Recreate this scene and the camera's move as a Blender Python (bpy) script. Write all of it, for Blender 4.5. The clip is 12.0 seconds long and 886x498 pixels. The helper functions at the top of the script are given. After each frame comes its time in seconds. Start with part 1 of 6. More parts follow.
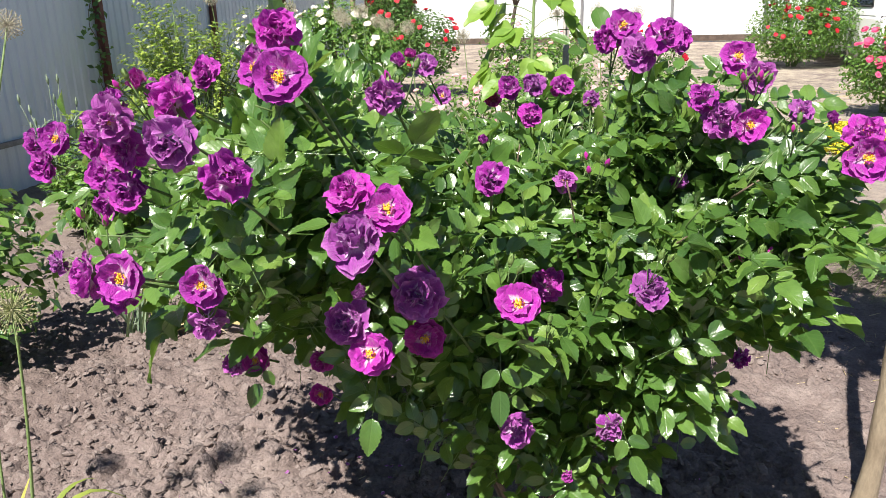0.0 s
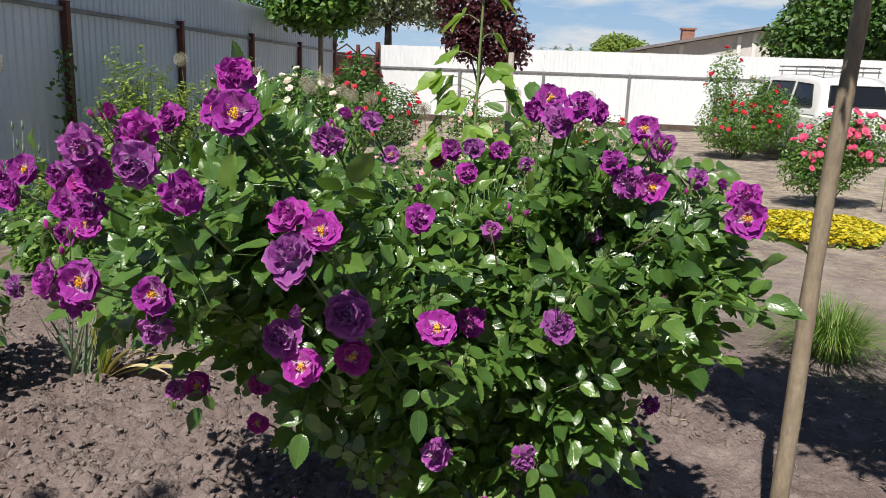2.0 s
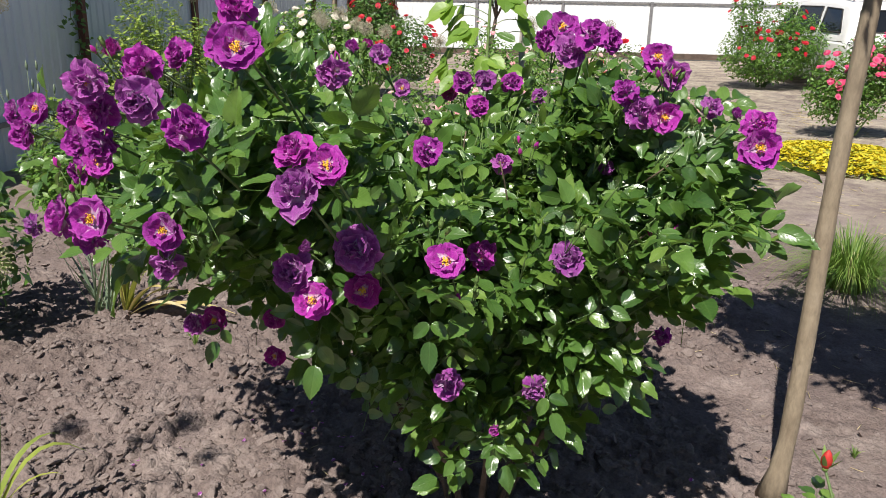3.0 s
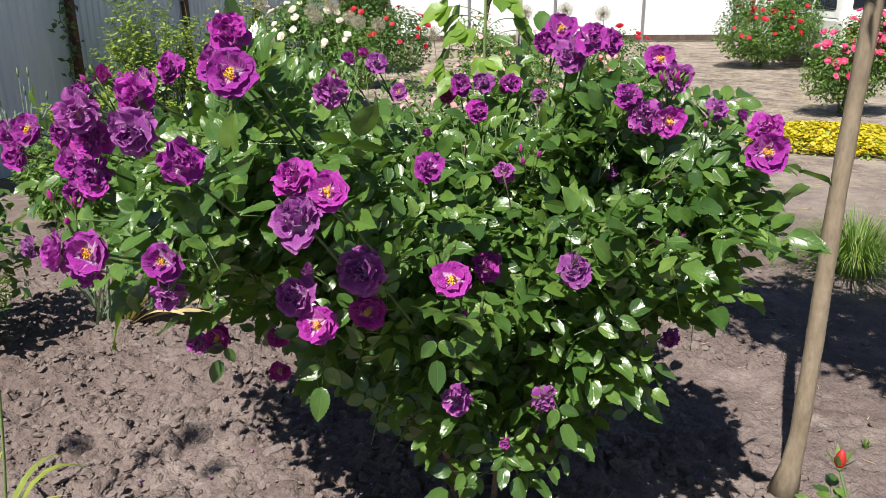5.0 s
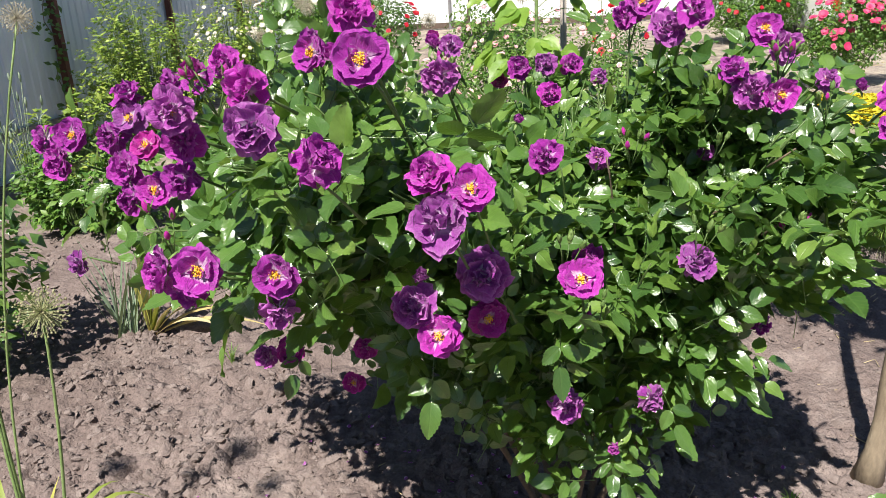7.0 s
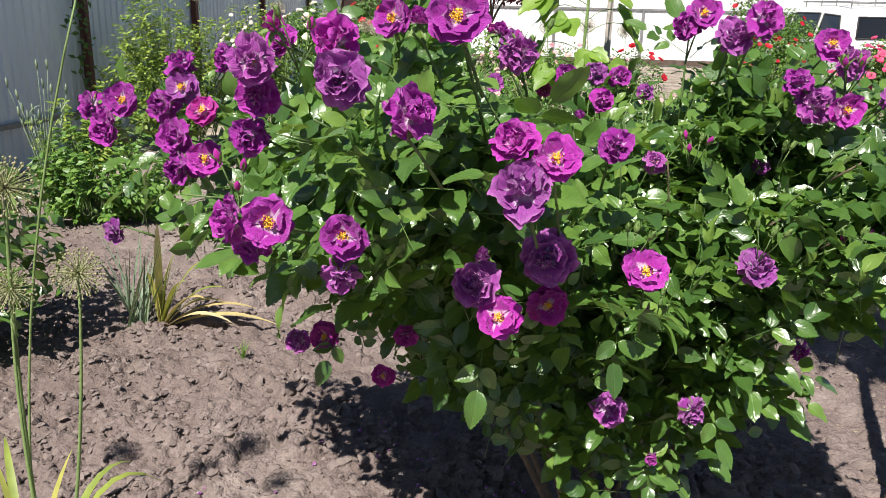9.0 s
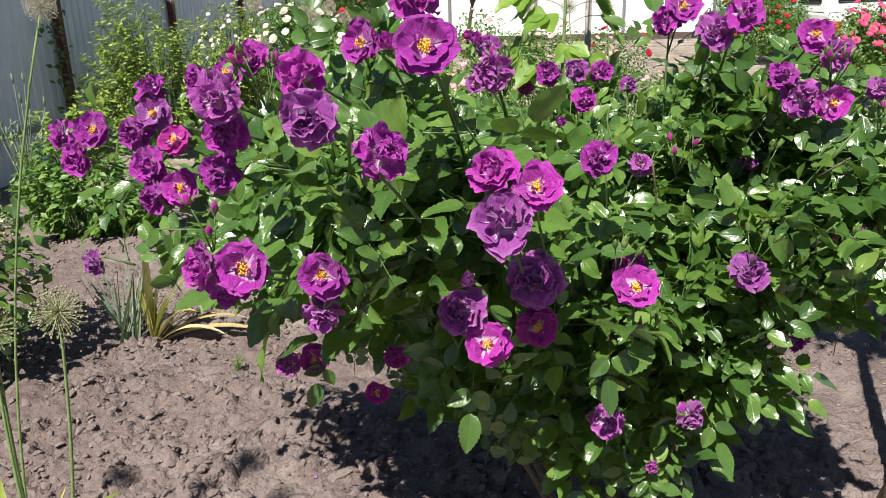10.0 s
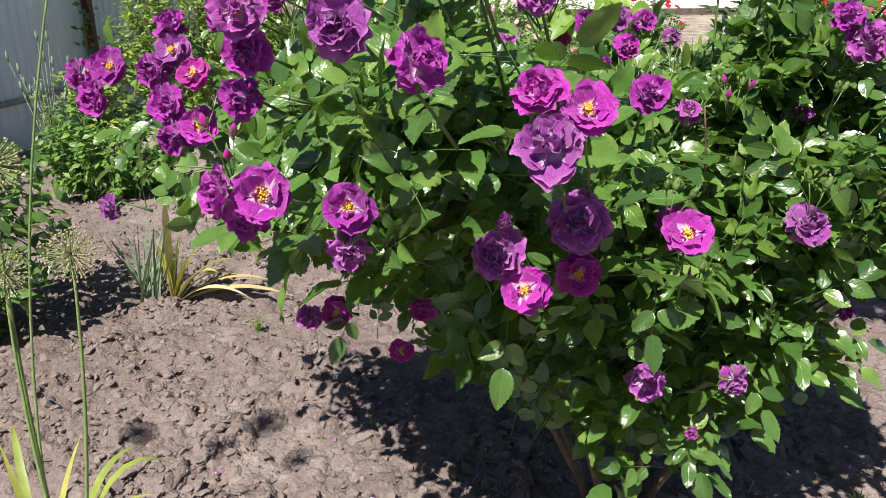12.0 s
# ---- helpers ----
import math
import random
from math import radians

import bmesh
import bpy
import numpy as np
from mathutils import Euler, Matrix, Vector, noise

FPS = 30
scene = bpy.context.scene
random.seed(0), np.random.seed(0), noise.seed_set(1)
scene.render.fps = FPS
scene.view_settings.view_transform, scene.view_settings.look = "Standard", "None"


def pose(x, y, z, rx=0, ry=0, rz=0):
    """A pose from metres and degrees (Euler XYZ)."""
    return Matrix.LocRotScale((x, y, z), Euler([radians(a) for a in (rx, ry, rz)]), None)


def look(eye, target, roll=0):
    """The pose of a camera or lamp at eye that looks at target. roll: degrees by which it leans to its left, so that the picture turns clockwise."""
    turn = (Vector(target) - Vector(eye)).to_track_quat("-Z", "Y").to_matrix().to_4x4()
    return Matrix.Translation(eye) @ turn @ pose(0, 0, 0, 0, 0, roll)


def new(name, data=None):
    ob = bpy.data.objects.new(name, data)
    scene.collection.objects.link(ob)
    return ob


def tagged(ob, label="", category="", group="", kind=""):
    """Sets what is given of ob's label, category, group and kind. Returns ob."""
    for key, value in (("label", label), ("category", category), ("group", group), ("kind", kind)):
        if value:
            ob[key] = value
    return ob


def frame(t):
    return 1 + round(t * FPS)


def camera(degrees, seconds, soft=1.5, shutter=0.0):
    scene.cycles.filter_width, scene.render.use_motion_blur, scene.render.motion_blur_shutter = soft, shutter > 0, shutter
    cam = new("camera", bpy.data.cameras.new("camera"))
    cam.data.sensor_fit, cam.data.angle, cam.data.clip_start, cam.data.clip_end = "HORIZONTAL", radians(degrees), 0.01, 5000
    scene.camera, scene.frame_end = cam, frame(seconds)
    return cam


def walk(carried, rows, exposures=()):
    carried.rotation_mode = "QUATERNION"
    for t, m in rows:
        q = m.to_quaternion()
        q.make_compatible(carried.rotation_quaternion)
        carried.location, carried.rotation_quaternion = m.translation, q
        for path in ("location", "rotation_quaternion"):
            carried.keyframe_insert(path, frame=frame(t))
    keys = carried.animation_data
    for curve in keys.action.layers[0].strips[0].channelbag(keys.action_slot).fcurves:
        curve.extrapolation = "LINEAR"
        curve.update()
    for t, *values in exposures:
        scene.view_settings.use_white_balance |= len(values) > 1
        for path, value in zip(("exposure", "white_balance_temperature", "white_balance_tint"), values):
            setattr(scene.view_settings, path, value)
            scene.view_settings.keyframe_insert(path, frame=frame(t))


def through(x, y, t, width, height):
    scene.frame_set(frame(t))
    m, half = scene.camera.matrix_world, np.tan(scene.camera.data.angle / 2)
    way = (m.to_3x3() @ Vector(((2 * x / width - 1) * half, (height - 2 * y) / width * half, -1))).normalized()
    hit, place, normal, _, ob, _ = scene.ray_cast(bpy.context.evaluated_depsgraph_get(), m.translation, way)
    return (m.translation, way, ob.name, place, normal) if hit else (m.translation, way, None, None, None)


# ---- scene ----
cam = camera(60.1, 12.0, soft=0.3)
PATH = [
    (0, (0.222, -0.04, 1.558), (-0.123, 1.82, 0.909), -1.6),
    (0.5, (0.191, -0.099, 1.554), (-0.023, 1.783, 0.911), -1.0),
    (1, (0.243, -0.141, 1.536), (0.057, 1.763, 0.954), -2.4),
    (1.5, (0.308, -0.165, 1.553), (0.116, 1.754, 1.022), 2.1),
    (2, (0.305, -0.208, 1.534), (0.059, 1.722, 1.068), 2.0),
    (2.5, (0.311, -0.211, 1.54), (-0.075, 1.654, 0.929), -2.4),
    (3, (0.327, -0.208, 1.53), (0.041, 1.669, 0.903), 1.0),
    (3.2, (0.333, -0.2, 1.536), (0.065, 1.683, 0.918), 0.4),
    (4.8, (0.29, -0.17, 1.598), (0.018, 1.699, 0.94), -1.1),
    (5, (0.31, -0.165, 1.575), (0.027, 1.702, 0.917), -0.8),
    (5.5, (0.288, -0.148, 1.511), (-0.167, 1.634, 0.725), -0.2),
    (6, (0.254, -0.111, 1.548), (-0.213, 1.653, 0.73), -1.4),
    (6.5, (0.144, -0.07, 1.572), (-0.116, 1.789, 0.883), -2.9),
    (6.7, (0.104, -0.068, 1.566), (-0.141, 1.795, 0.881), -3.0),
    (8.3, (-0.041, -0.055, 1.532), (-0.183, 1.813, 0.832), -2.5),
    (8.5, (-0.039, -0.062, 1.524), (-0.23, 1.809, 0.843), -0.1),
    (9, (-0.054, -0.08, 1.466), (-0.287, 1.811, 0.856), 1.4),
    (9.5, (-0.046, -0.026, 1.521), (-0.342, 1.834, 0.848), -1.8),
    (10, (-0.042, -0.026, 1.521), (-0.26, 1.852, 0.87), -1.7),
    (10.5, (-0.036, -0.049, 1.519), (-0.244, 1.845, 0.91), 1.0),
    (11, (-0.032, -0.037, 1.536), (-0.208, 1.894, 1.047), 0.6),
    (11.5, (-0.024, -0.008, 1.526), (-0.189, 1.886, 0.903), -3.5),
    (12, (-0.071, 0.036, 1.438), (-0.342, 1.888, 0.733), -1.0),
]
EXPOSURES = [(0.0, 0.4), (0.5, -0.05), (1.0, -0.17), (1.5, -0.27), (2.0, -0.32), (2.5, -0.27), (3.0, -0.12), (5.0, -0.07), (5.5, 0.17), (6.0, 0.57),
             (6.5, 0.28), (8.5, 0.23), (9.0, 0.12), (9.5, 0.14), (10.5, -0.08), (11.0, -0.22), (11.5, -0.22), (12.0, 0.23)]
walk(cam, [(t, look(eye, target, roll)) for t, eye, target, roll in PATH], exposures=EXPOSURES)

# ---- light: high midday sun from behind the camera, clear sky with thin cloud ----
SUN_TO = Vector((-0.18, -0.69, 1.0)).normalized()
world = bpy.data.worlds.new("sky")
scene.world = world
world.use_nodes = True
wn, wl = world.node_tree.nodes, world.node_tree.links
wn.clear()
sky = wn.new("ShaderNodeTexSky")
sky.sky_type, sky.sun_disc = "NISHITA", False
sky.sun_elevation = math.asin(SUN_TO.z)
sky.sun_rotation = math.atan2(SUN_TO.x, SUN_TO.y)
sky.air_density, sky.dust_density, sky.ozone_density = 1.0, 0.3, 2.0
cloud_co = wn.new("ShaderNodeTexCoord")
sky_lift = wn.new("ShaderNodeMapping")
sky_lift.inputs["Location"].default_value = (0, 0, 0.04)
wl.new(cloud_co.outputs["Generated"], sky_lift.inputs["Vector"])
wl.new(sky_lift.outputs["Vector"], sky.inputs["Vector"])
cloud_map = wn.new("ShaderNodeMapping")
cloud_map.inputs["Scale"].default_value = (1.2, 1.2, 9.0)
cloud_noise = wn.new("ShaderNodeTexNoise")
cloud_noise.inputs["Scale"].default_value = 2.2
cloud_noise.inputs["Detail"].default_value = 7.0
cloud_ramp = wn.new("ShaderNodeValToRGB")
cloud_ramp.color_ramp.elements[0].position, cloud_ramp.color_ramp.elements[1].position = 0.58, 0.76
cloud_mix = wn.new("ShaderNodeMixRGB")
cloud_mix.inputs["Color2"].default_value = (11.0, 11.2, 11.6, 1)
background = wn.new("ShaderNodeBackground")
background.inputs["Strength"].default_value = 0.055
world_out = wn.new("ShaderNodeOutputWorld")
wl.new(cloud_co.outputs["Generated"], cloud_map.inputs["Vector"])
wl.new(cloud_map.outputs["Vector"], cloud_noise.inputs["Vector"])
wl.new(cloud_noise.outputs["Fac"], cloud_ramp.inputs["Fac"])
wl.new(cloud_ramp.outputs["Color"], cloud_mix.inputs["Fac"])
wl.new(sky.outputs["Color"], cloud_mix.inputs["Color1"])
tint = wn.new("ShaderNodeMixRGB")
tint.blend_type = "MULTIPLY"
tint.inputs["Fac"].default_value, tint.inputs["Color2"].default_value = 1.0, (0.93, 0.97, 1.06, 1)
wl.new(cloud_mix.outputs["Color"], tint.inputs["Color1"])
wl.new(tint.outputs["Color"], background.inputs["Color"])
wl.new(background.outputs["Background"], world_out.inputs["Surface"])
sun_data = bpy.data.lights.new("sun", "SUN")
sun_data.energy, sun_data.angle, sun_data.color = 7.4, radians(0.53), (1.0, 0.945, 0.885)
sun = new("sun", sun_data)
sun.matrix_world = look(SUN_TO * 40, (0, 0, 0))
scene.view_settings.exposure = 0.0


# ---- materials ----
def tree_of(name):
    m = bpy.data.materials.new(name)
    m.use_nodes = True
    nt = m.node_tree
    nt.nodes.clear()
    out = nt.nodes.new("ShaderNodeOutputMaterial")
    return m, nt, out


def node(nt, kind, **inputs):
    n = nt.nodes.new(kind)
    for k, v in inputs.items():
        n.inputs[k.replace("_", " ")].default_value = v
    return n


def ramp(nt, fac, stops):
    r = nt.nodes.new("ShaderNodeValToRGB")
    els = r.color_ramp.elements
    els[0].position, els[0].color = stops[0][0], (*stops[0][1], 1)
    els[1].position, els[1].color = stops[-1][0], (*stops[-1][1], 1)
    for p, c in stops[1:-1]:
        e = els.new(p)
        e.color = (*c, 1)
    nt.links.new(fac, r.inputs["Fac"])
    return r.outputs["Color"]


def mix(nt, a, b, fac, mode="MIX"):
    m = nt.nodes.new("ShaderNodeMixRGB")
    m.blend_type = mode
    for sock, val in (("Color1", a), ("Color2", b), ("Fac", fac)):
        if hasattr(val, "is_linked"):
            nt.links.new(val, m.inputs[sock])
        else:
            m.inputs[sock].default_value = val if sock == "Fac" else (*val, 1)
    return m.outputs["Color"]


def fractal(nt, scale, detail=5.0, rough=0.6, space="Object", stretch=None):
    co = nt.nodes.new("ShaderNodeTexCoord")
    n = node(nt, "ShaderNodeTexNoise", Scale=scale, Detail=detail, Roughness=rough)
    if stretch:
        mp = nt.nodes.new("ShaderNodeMapping")
        mp.inputs["Scale"].default_value = stretch
        nt.links.new(co.outputs[space], mp.inputs["Vector"])
        nt.links.new(mp.outputs["Vector"], n.inputs["Vector"])
    else:
        nt.links.new(co.outputs[space], n.inputs["Vector"])
    return n.outputs["Fac"]


def bumped(nt, height, strength=0.4, distance=0.01):
    b = node(nt, "ShaderNodeBump", Strength=strength, Distance=distance)
    nt.links.new(height, b.inputs["Height"])
    return b.outputs["Normal"]


def rough_surface(name, stops, scale, roughness=0.85, bump=0.4, distance=0.004, fine=6.0, metal=0.0, stretch=None, specular=0.4, mottle=0.8):
    """A mottled surface: colour by noise at two scales, with a fine relief."""
    m, nt, out = tree_of(name)
    a = fractal(nt, scale, 5, 0.6, stretch=stretch)
    b = fractal(nt, scale * fine, 4, 0.65, stretch=stretch)
    col = ramp(nt, a, stops)
    dark = ramp(nt, b, [(0.3, (0.72, 0.72, 0.72)), (0.7, (1.15, 1.15, 1.15))])
    col = mix(nt, col, dark, mottle, "MULTIPLY")
    p = node(nt, "ShaderNodeBsdfPrincipled", Roughness=roughness, Metallic=metal)
    p.inputs["Specular IOR Level"].default_value = specular
    nt.links.new(col, p.inputs["Base Color"])
    nt.links.new(bumped(nt, b, bump, distance), p.inputs["Normal"])
    nt.links.new(p.outputs["BSDF"], out.inputs["Surface"])
    return m


def plant(name, stops, roughness=0.4, through=0.3, through_colour=(0.25, 0.4, 0.04), scale=30.0, veins=0.0, specular=0.5):
    """Leaves and petals: some light comes through; each piece has its own shade."""
    m, nt, out = tree_of(name)
    geo = nt.nodes.new("ShaderNodeNewGeometry")
    obj = nt.nodes.new("ShaderNodeObjectInfo")
    add = node(nt, "ShaderNodeMath")
    add.operation = "ADD"
    nt.links.new(geo.outputs["Random Per Island"], add.inputs[0])
    nt.links.new(obj.outputs["Random"], add.inputs[1])
    half = node(nt, "ShaderNodeMath")
    half.operation = "FRACT"
    nt.links.new(add.outputs[0], half.inputs[0])
    col = ramp(nt, half.outputs[0], stops)
    f = fractal(nt, scale, 4, 0.6)
    col = mix(nt, col, ramp(nt, f, [(0.3, (0.75, 0.78, 0.75)), (0.72, (1.15, 1.12, 1.1))]), 0.8, "MULTIPLY")
    p = node(nt, "ShaderNodeBsdfPrincipled", Roughness=roughness)
    p.inputs["Specular IOR Level"].default_value = specular
    height = f
    if veins:
        uv = nt.nodes.new("ShaderNodeUVMap")
        sep = nt.nodes.new("ShaderNodeSeparateXYZ")
        nt.links.new(uv.outputs["UV"], sep.inputs[0])
        off = node(nt, "ShaderNodeMath")
        off.operation = "SUBTRACT"
        off.inputs[1].default_value = 0.5
        nt.links.new(sep.outputs["X"], off.inputs[0])
        side = node(nt, "ShaderNodeMath")
        side.operation = "ABSOLUTE"
        nt.links.new(off.outputs[0], side.inputs[0])
        slope = node(nt, "ShaderNodeMath")
        slope.operation = "MULTIPLY_ADD"
        slope.inputs[1].default_value = -0.75
        nt.links.new(side.outputs[0], slope.inputs[0])
        nt.links.new(sep.outputs["Y"], slope.inputs[2])
        wave = node(nt, "ShaderNodeMath")
        wave.operation = "MULTIPLY"
        wave.inputs[1].default_value = 38.0
        nt.links.new(slope.outputs[0], wave.inputs[0])
        sine = node(nt, "ShaderNodeMath")
        sine.operation = "SINE"
        nt.links.new(wave.outputs[0], sine.inputs[0])
        vein = ramp(nt, sine.outputs[0], [(0.0, (0, 0, 0)), (0.75, (0.0, 0.0, 0.0)), (1.0, (1, 1, 1))])
        midrib = ramp(nt, side.outputs[0], [(0.0, (1, 1, 1)), (0.05, (0.0, 0.0, 0.0)), (1.0, (0, 0, 0))])
        both = mix(nt, vein, midrib, 1.0, "ADD")
        col = mix(nt, col, (0.16, 0.25, 0.07), mix(nt, (0, 0, 0), both, veins * 0.26))
        pillow = ramp(nt, sine.outputs[0], [(0.0, (0.5, 0.5, 0.5)), (1.0, (0.0, 0.0, 0.0))])
        height = mix(nt, mix(nt, f, pillow, 0.25, "ADD"), midrib, 0.4, "SUBTRACT")
    nt.links.new(bumped(nt, height, 0.55, 0.0022 if veins else 0.0015), p.inputs["Normal"])
    nt.links.new(col, p.inputs["Base Color"])
    tr = node(nt, "ShaderNodeBsdfTranslucent")
    nt.links.new(mix(nt, col, through_colour, 0.55), tr.inputs["Color"])
    ms = node(nt, "ShaderNodeMixShader")
    ms.inputs["Fac"].default_value = through
    nt.links.new(p.outputs["BSDF"], ms.inputs[1])
    nt.links.new(tr.outputs["BSDF"], ms.inputs[2])
    nt.links.new(ms.outputs["Shader"], out.inputs["Surface"])
    return m


def petal_material(name, deep, edge, base, through=0.25, blush=0.5):
    """Petals: pale at the claw, deep colour in the middle, lighter towards the rim."""
    m, nt, out = tree_of(name)
    uv = nt.nodes.new("ShaderNodeUVMap")
    sep = nt.nodes.new("ShaderNodeSeparateXYZ")
    nt.links.new(uv.outputs["UV"], sep.inputs[0])
    rays = nt.nodes.new("ShaderNodeMapping")
    rays.inputs["Scale"].default_value = (11.0, 2.2, 1.0)
    nt.links.new(uv.outputs["UV"], rays.inputs["Vector"])
    crease = node(nt, "ShaderNodeTexNoise", Scale=1.0, Detail=4.0, Roughness=0.6, Distortion=0.6)
    nt.links.new(rays.outputs["Vector"], crease.inputs["Vector"])
    streak = crease.outputs["Fac"]
    soft = fractal(nt, 22.0, 3, 0.6)
    jig = node(nt, "ShaderNodeMath")
    jig.operation = "MULTIPLY_ADD"
    jig.inputs[1].default_value = 0.22
    nt.links.new(streak, jig.inputs[0])
    nt.links.new(sep.outputs["Y"], jig.inputs[2])
    sub = node(nt, "ShaderNodeMath")
    sub.operation = "SUBTRACT"
    sub.inputs[1].default_value = 0.11
    nt.links.new(jig.outputs[0], sub.inputs[0])
    col = ramp(nt, sub.outputs[0], [(0.0, base), (0.25, base), (0.40, deep), (0.78, deep), (1.0, edge)])
    geo = nt.nodes.new("ShaderNodeNewGeometry")
    obj = nt.nodes.new("ShaderNodeObjectInfo")
    col = mix(nt, col, edge, mix(nt, (0, 0, 0), ramp(nt, geo.outputs["Random Per Island"], [(0, (0, 0, 0)), (1, (1, 1, 1))]), blush))
    tone = ramp(nt, obj.outputs["Random"], [(0.0, (0.80, 0.78, 0.84)), (0.5, (1, 1, 1)), (1.0, (1.15, 1.05, 1.08))])
    col = mix(nt, col, tone, 1.0, "MULTIPLY")
    col = mix(nt, col, ramp(nt, soft, [(0.3, (0.78, 0.76, 0.8)), (0.7, (1.15, 1.15, 1.15))]), 0.9, "MULTIPLY")
    p = node(nt, "ShaderNodeBsdfPrincipled", Roughness=0.6)
    p.inputs["Specular IOR Level"].default_value = 0.25
    p.inputs["Sheen Weight"].default_value = 0.25
    nt.links.new(col, p.inputs["Base Color"])
    nt.links.new(bumped(nt, streak, 0.5, 0.018), p.inputs["Normal"])
    tr = node(nt, "ShaderNodeBsdfTranslucent")
    nt.links.new(col, tr.inputs["Color"])
    ms = node(nt, "ShaderNodeMixShader")
    ms.inputs["Fac"].default_value = through
    nt.links.new(p.outputs["BSDF"], ms.inputs[1])
    nt.links.new(tr.outputs["BSDF"], ms.inputs[2])
    nt.links.new(ms.outputs["Shader"], out.inputs["Surface"])
    return m


def soil_material():
    """Crusted, crumbly soil: cracked plates at two sizes, fine grit, pale dry patches."""
    m, nt, out = tree_of("dry_soil")
    co = nt.nodes.new("ShaderNodeTexCoord")
    big = fractal(nt, 0.55, 4, 0.55)
    straw = fractal(nt, 1.9, 6, 0.7)
    mid = fractal(nt, 9.0, 6, 0.7)
    fine = fractal(nt, 85.0, 5, 0.75)
    warp = node(nt, "ShaderNodeTexNoise", Scale=14.0, Detail=4.0)
    nt.links.new(co.outputs["Object"], warp.inputs["Vector"])
    shift = nt.nodes.new("ShaderNodeVectorMath")
    shift.operation = "MULTIPLY_ADD"
    shift.inputs[1].default_value = (0.022, 0.022, 0.022)
    nt.links.new(warp.outputs["Color"], shift.inputs[0])
    nt.links.new(co.outputs["Object"], shift.inputs[2])
    heights = []
    for scale in (17.0, 42.0, 95.0):
        cell = node(nt, "ShaderNodeTexVoronoi", Scale=scale)
        cell.feature = "F1"
        nt.links.new(shift.outputs[0], cell.inputs["Vector"])
        heights.append(ramp(nt, cell.outputs["Distance"], [(0.0, (1, 1, 1)), (0.42, (0.8, 0.8, 0.8)), (0.62, (0.25, 0.25, 0.25)), (0.9, (0, 0, 0))]))
    col = ramp(nt, big, [(0.3, (0.142, 0.110, 0.098)), (0.5, (0.190, 0.150, 0.136)), (0.72, (0.262, 0.217, 0.200))])
    col = mix(nt, col, (0.36, 0.305, 0.272), ramp(nt, straw, [(0.52, (0, 0, 0)), (0.72, (0.75, 0.75, 0.75))]))
    col = mix(nt, col, ramp(nt, mid, [(0.3, (0.72, 0.70, 0.69)), (0.52, (1, 1, 1)), (0.75, (1.22, 1.22, 1.2))]), 0.9, "MULTIPLY")
    col = mix(nt, col, ramp(nt, fine, [(0.32, (0.62, 0.62, 0.62)), (0.5, (1, 1, 1)), (0.72, (1.28, 1.26, 1.24))]), 0.8, "MULTIPLY")
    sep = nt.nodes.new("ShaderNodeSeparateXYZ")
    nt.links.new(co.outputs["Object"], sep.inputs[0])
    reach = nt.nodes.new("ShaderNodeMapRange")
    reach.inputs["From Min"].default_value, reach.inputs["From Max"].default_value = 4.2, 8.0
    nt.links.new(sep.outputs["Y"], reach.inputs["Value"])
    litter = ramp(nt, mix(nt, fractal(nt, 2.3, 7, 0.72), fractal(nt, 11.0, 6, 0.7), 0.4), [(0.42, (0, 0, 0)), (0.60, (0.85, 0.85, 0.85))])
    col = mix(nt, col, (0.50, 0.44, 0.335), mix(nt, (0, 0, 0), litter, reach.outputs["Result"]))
    p = node(nt, "ShaderNodeBsdfPrincipled", Roughness=0.95)
    p.inputs["Specular IOR Level"].default_value = 0.15
    nt.links.new(col, p.inputs["Base Color"])
    h = mix(nt, heights[0], heights[1], 0.5)
    h = mix(nt, h, heights[2], 0.28)
    h = mix(nt, h, mid, 0.3)
    h = mix(nt, h, fine, 0.22)
    nt.links.new(bumped(nt, h, 0.9, 0.016), p.inputs["Normal"])
    nt.links.new(p.outputs["BSDF"], out.inputs["Surface"])
    return m


def plain(name, colour, roughness=0.5, metal=0.0, coat=0.0, wear=0.25, scale=14.0):
    """Paint, glass-like dark panes, metal: one colour with slight grime."""
    m, nt, out = tree_of(name)
    f = fractal(nt, scale, 6, 0.65)
    col = mix(nt, colour, ramp(nt, f, [(0.3, (0.7, 0.68, 0.66)), (0.6, (1, 1, 1))]), wear, "MULTIPLY")
    p = node(nt, "ShaderNodeBsdfPrincipled", Roughness=roughness, Metallic=metal)
    p.inputs["Coat Weight"].default_value = coat
    nt.links.new(col, p.inputs["Base Color"])
    nt.links.new(bumped(nt, f, 0.12, 0.002), p.inputs["Normal"])
    nt.links.new(p.outputs["BSDF"], out.inputs["Surface"])
    return m


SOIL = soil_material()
CLOD = rough_surface("soil_clod", [(0.3, (0.185, 0.146, 0.130)), (0.7, (0.27, 0.222, 0.200))], 25, 0.95, 0.8, 0.006, specular=0.15)
ROSE_LEAF = plant("rose_leaf", [(0.0, (0.046, 0.112, 0.026)), (0.5, (0.084, 0.178, 0.034)), (0.82, (0.122, 0.230, 0.044)), (1.0, (0.175, 0.285, 0.055))], roughness=0.29, through=0.25, through_colour=(0.28, 0.50, 0.04), scale=60, veins=0.7, specular=1.0)
YOUNG_LEAF = plant("young_rose_leaf", [(0.0, (0.11, 0.215, 0.05)), (0.7, (0.17, 0.30, 0.06)), (1.0, (0.24, 0.37, 0.075))], roughness=0.34, through=0.3, through_colour=(0.36, 0.52, 0.06), scale=60, veins=0.5, specular=0.8)
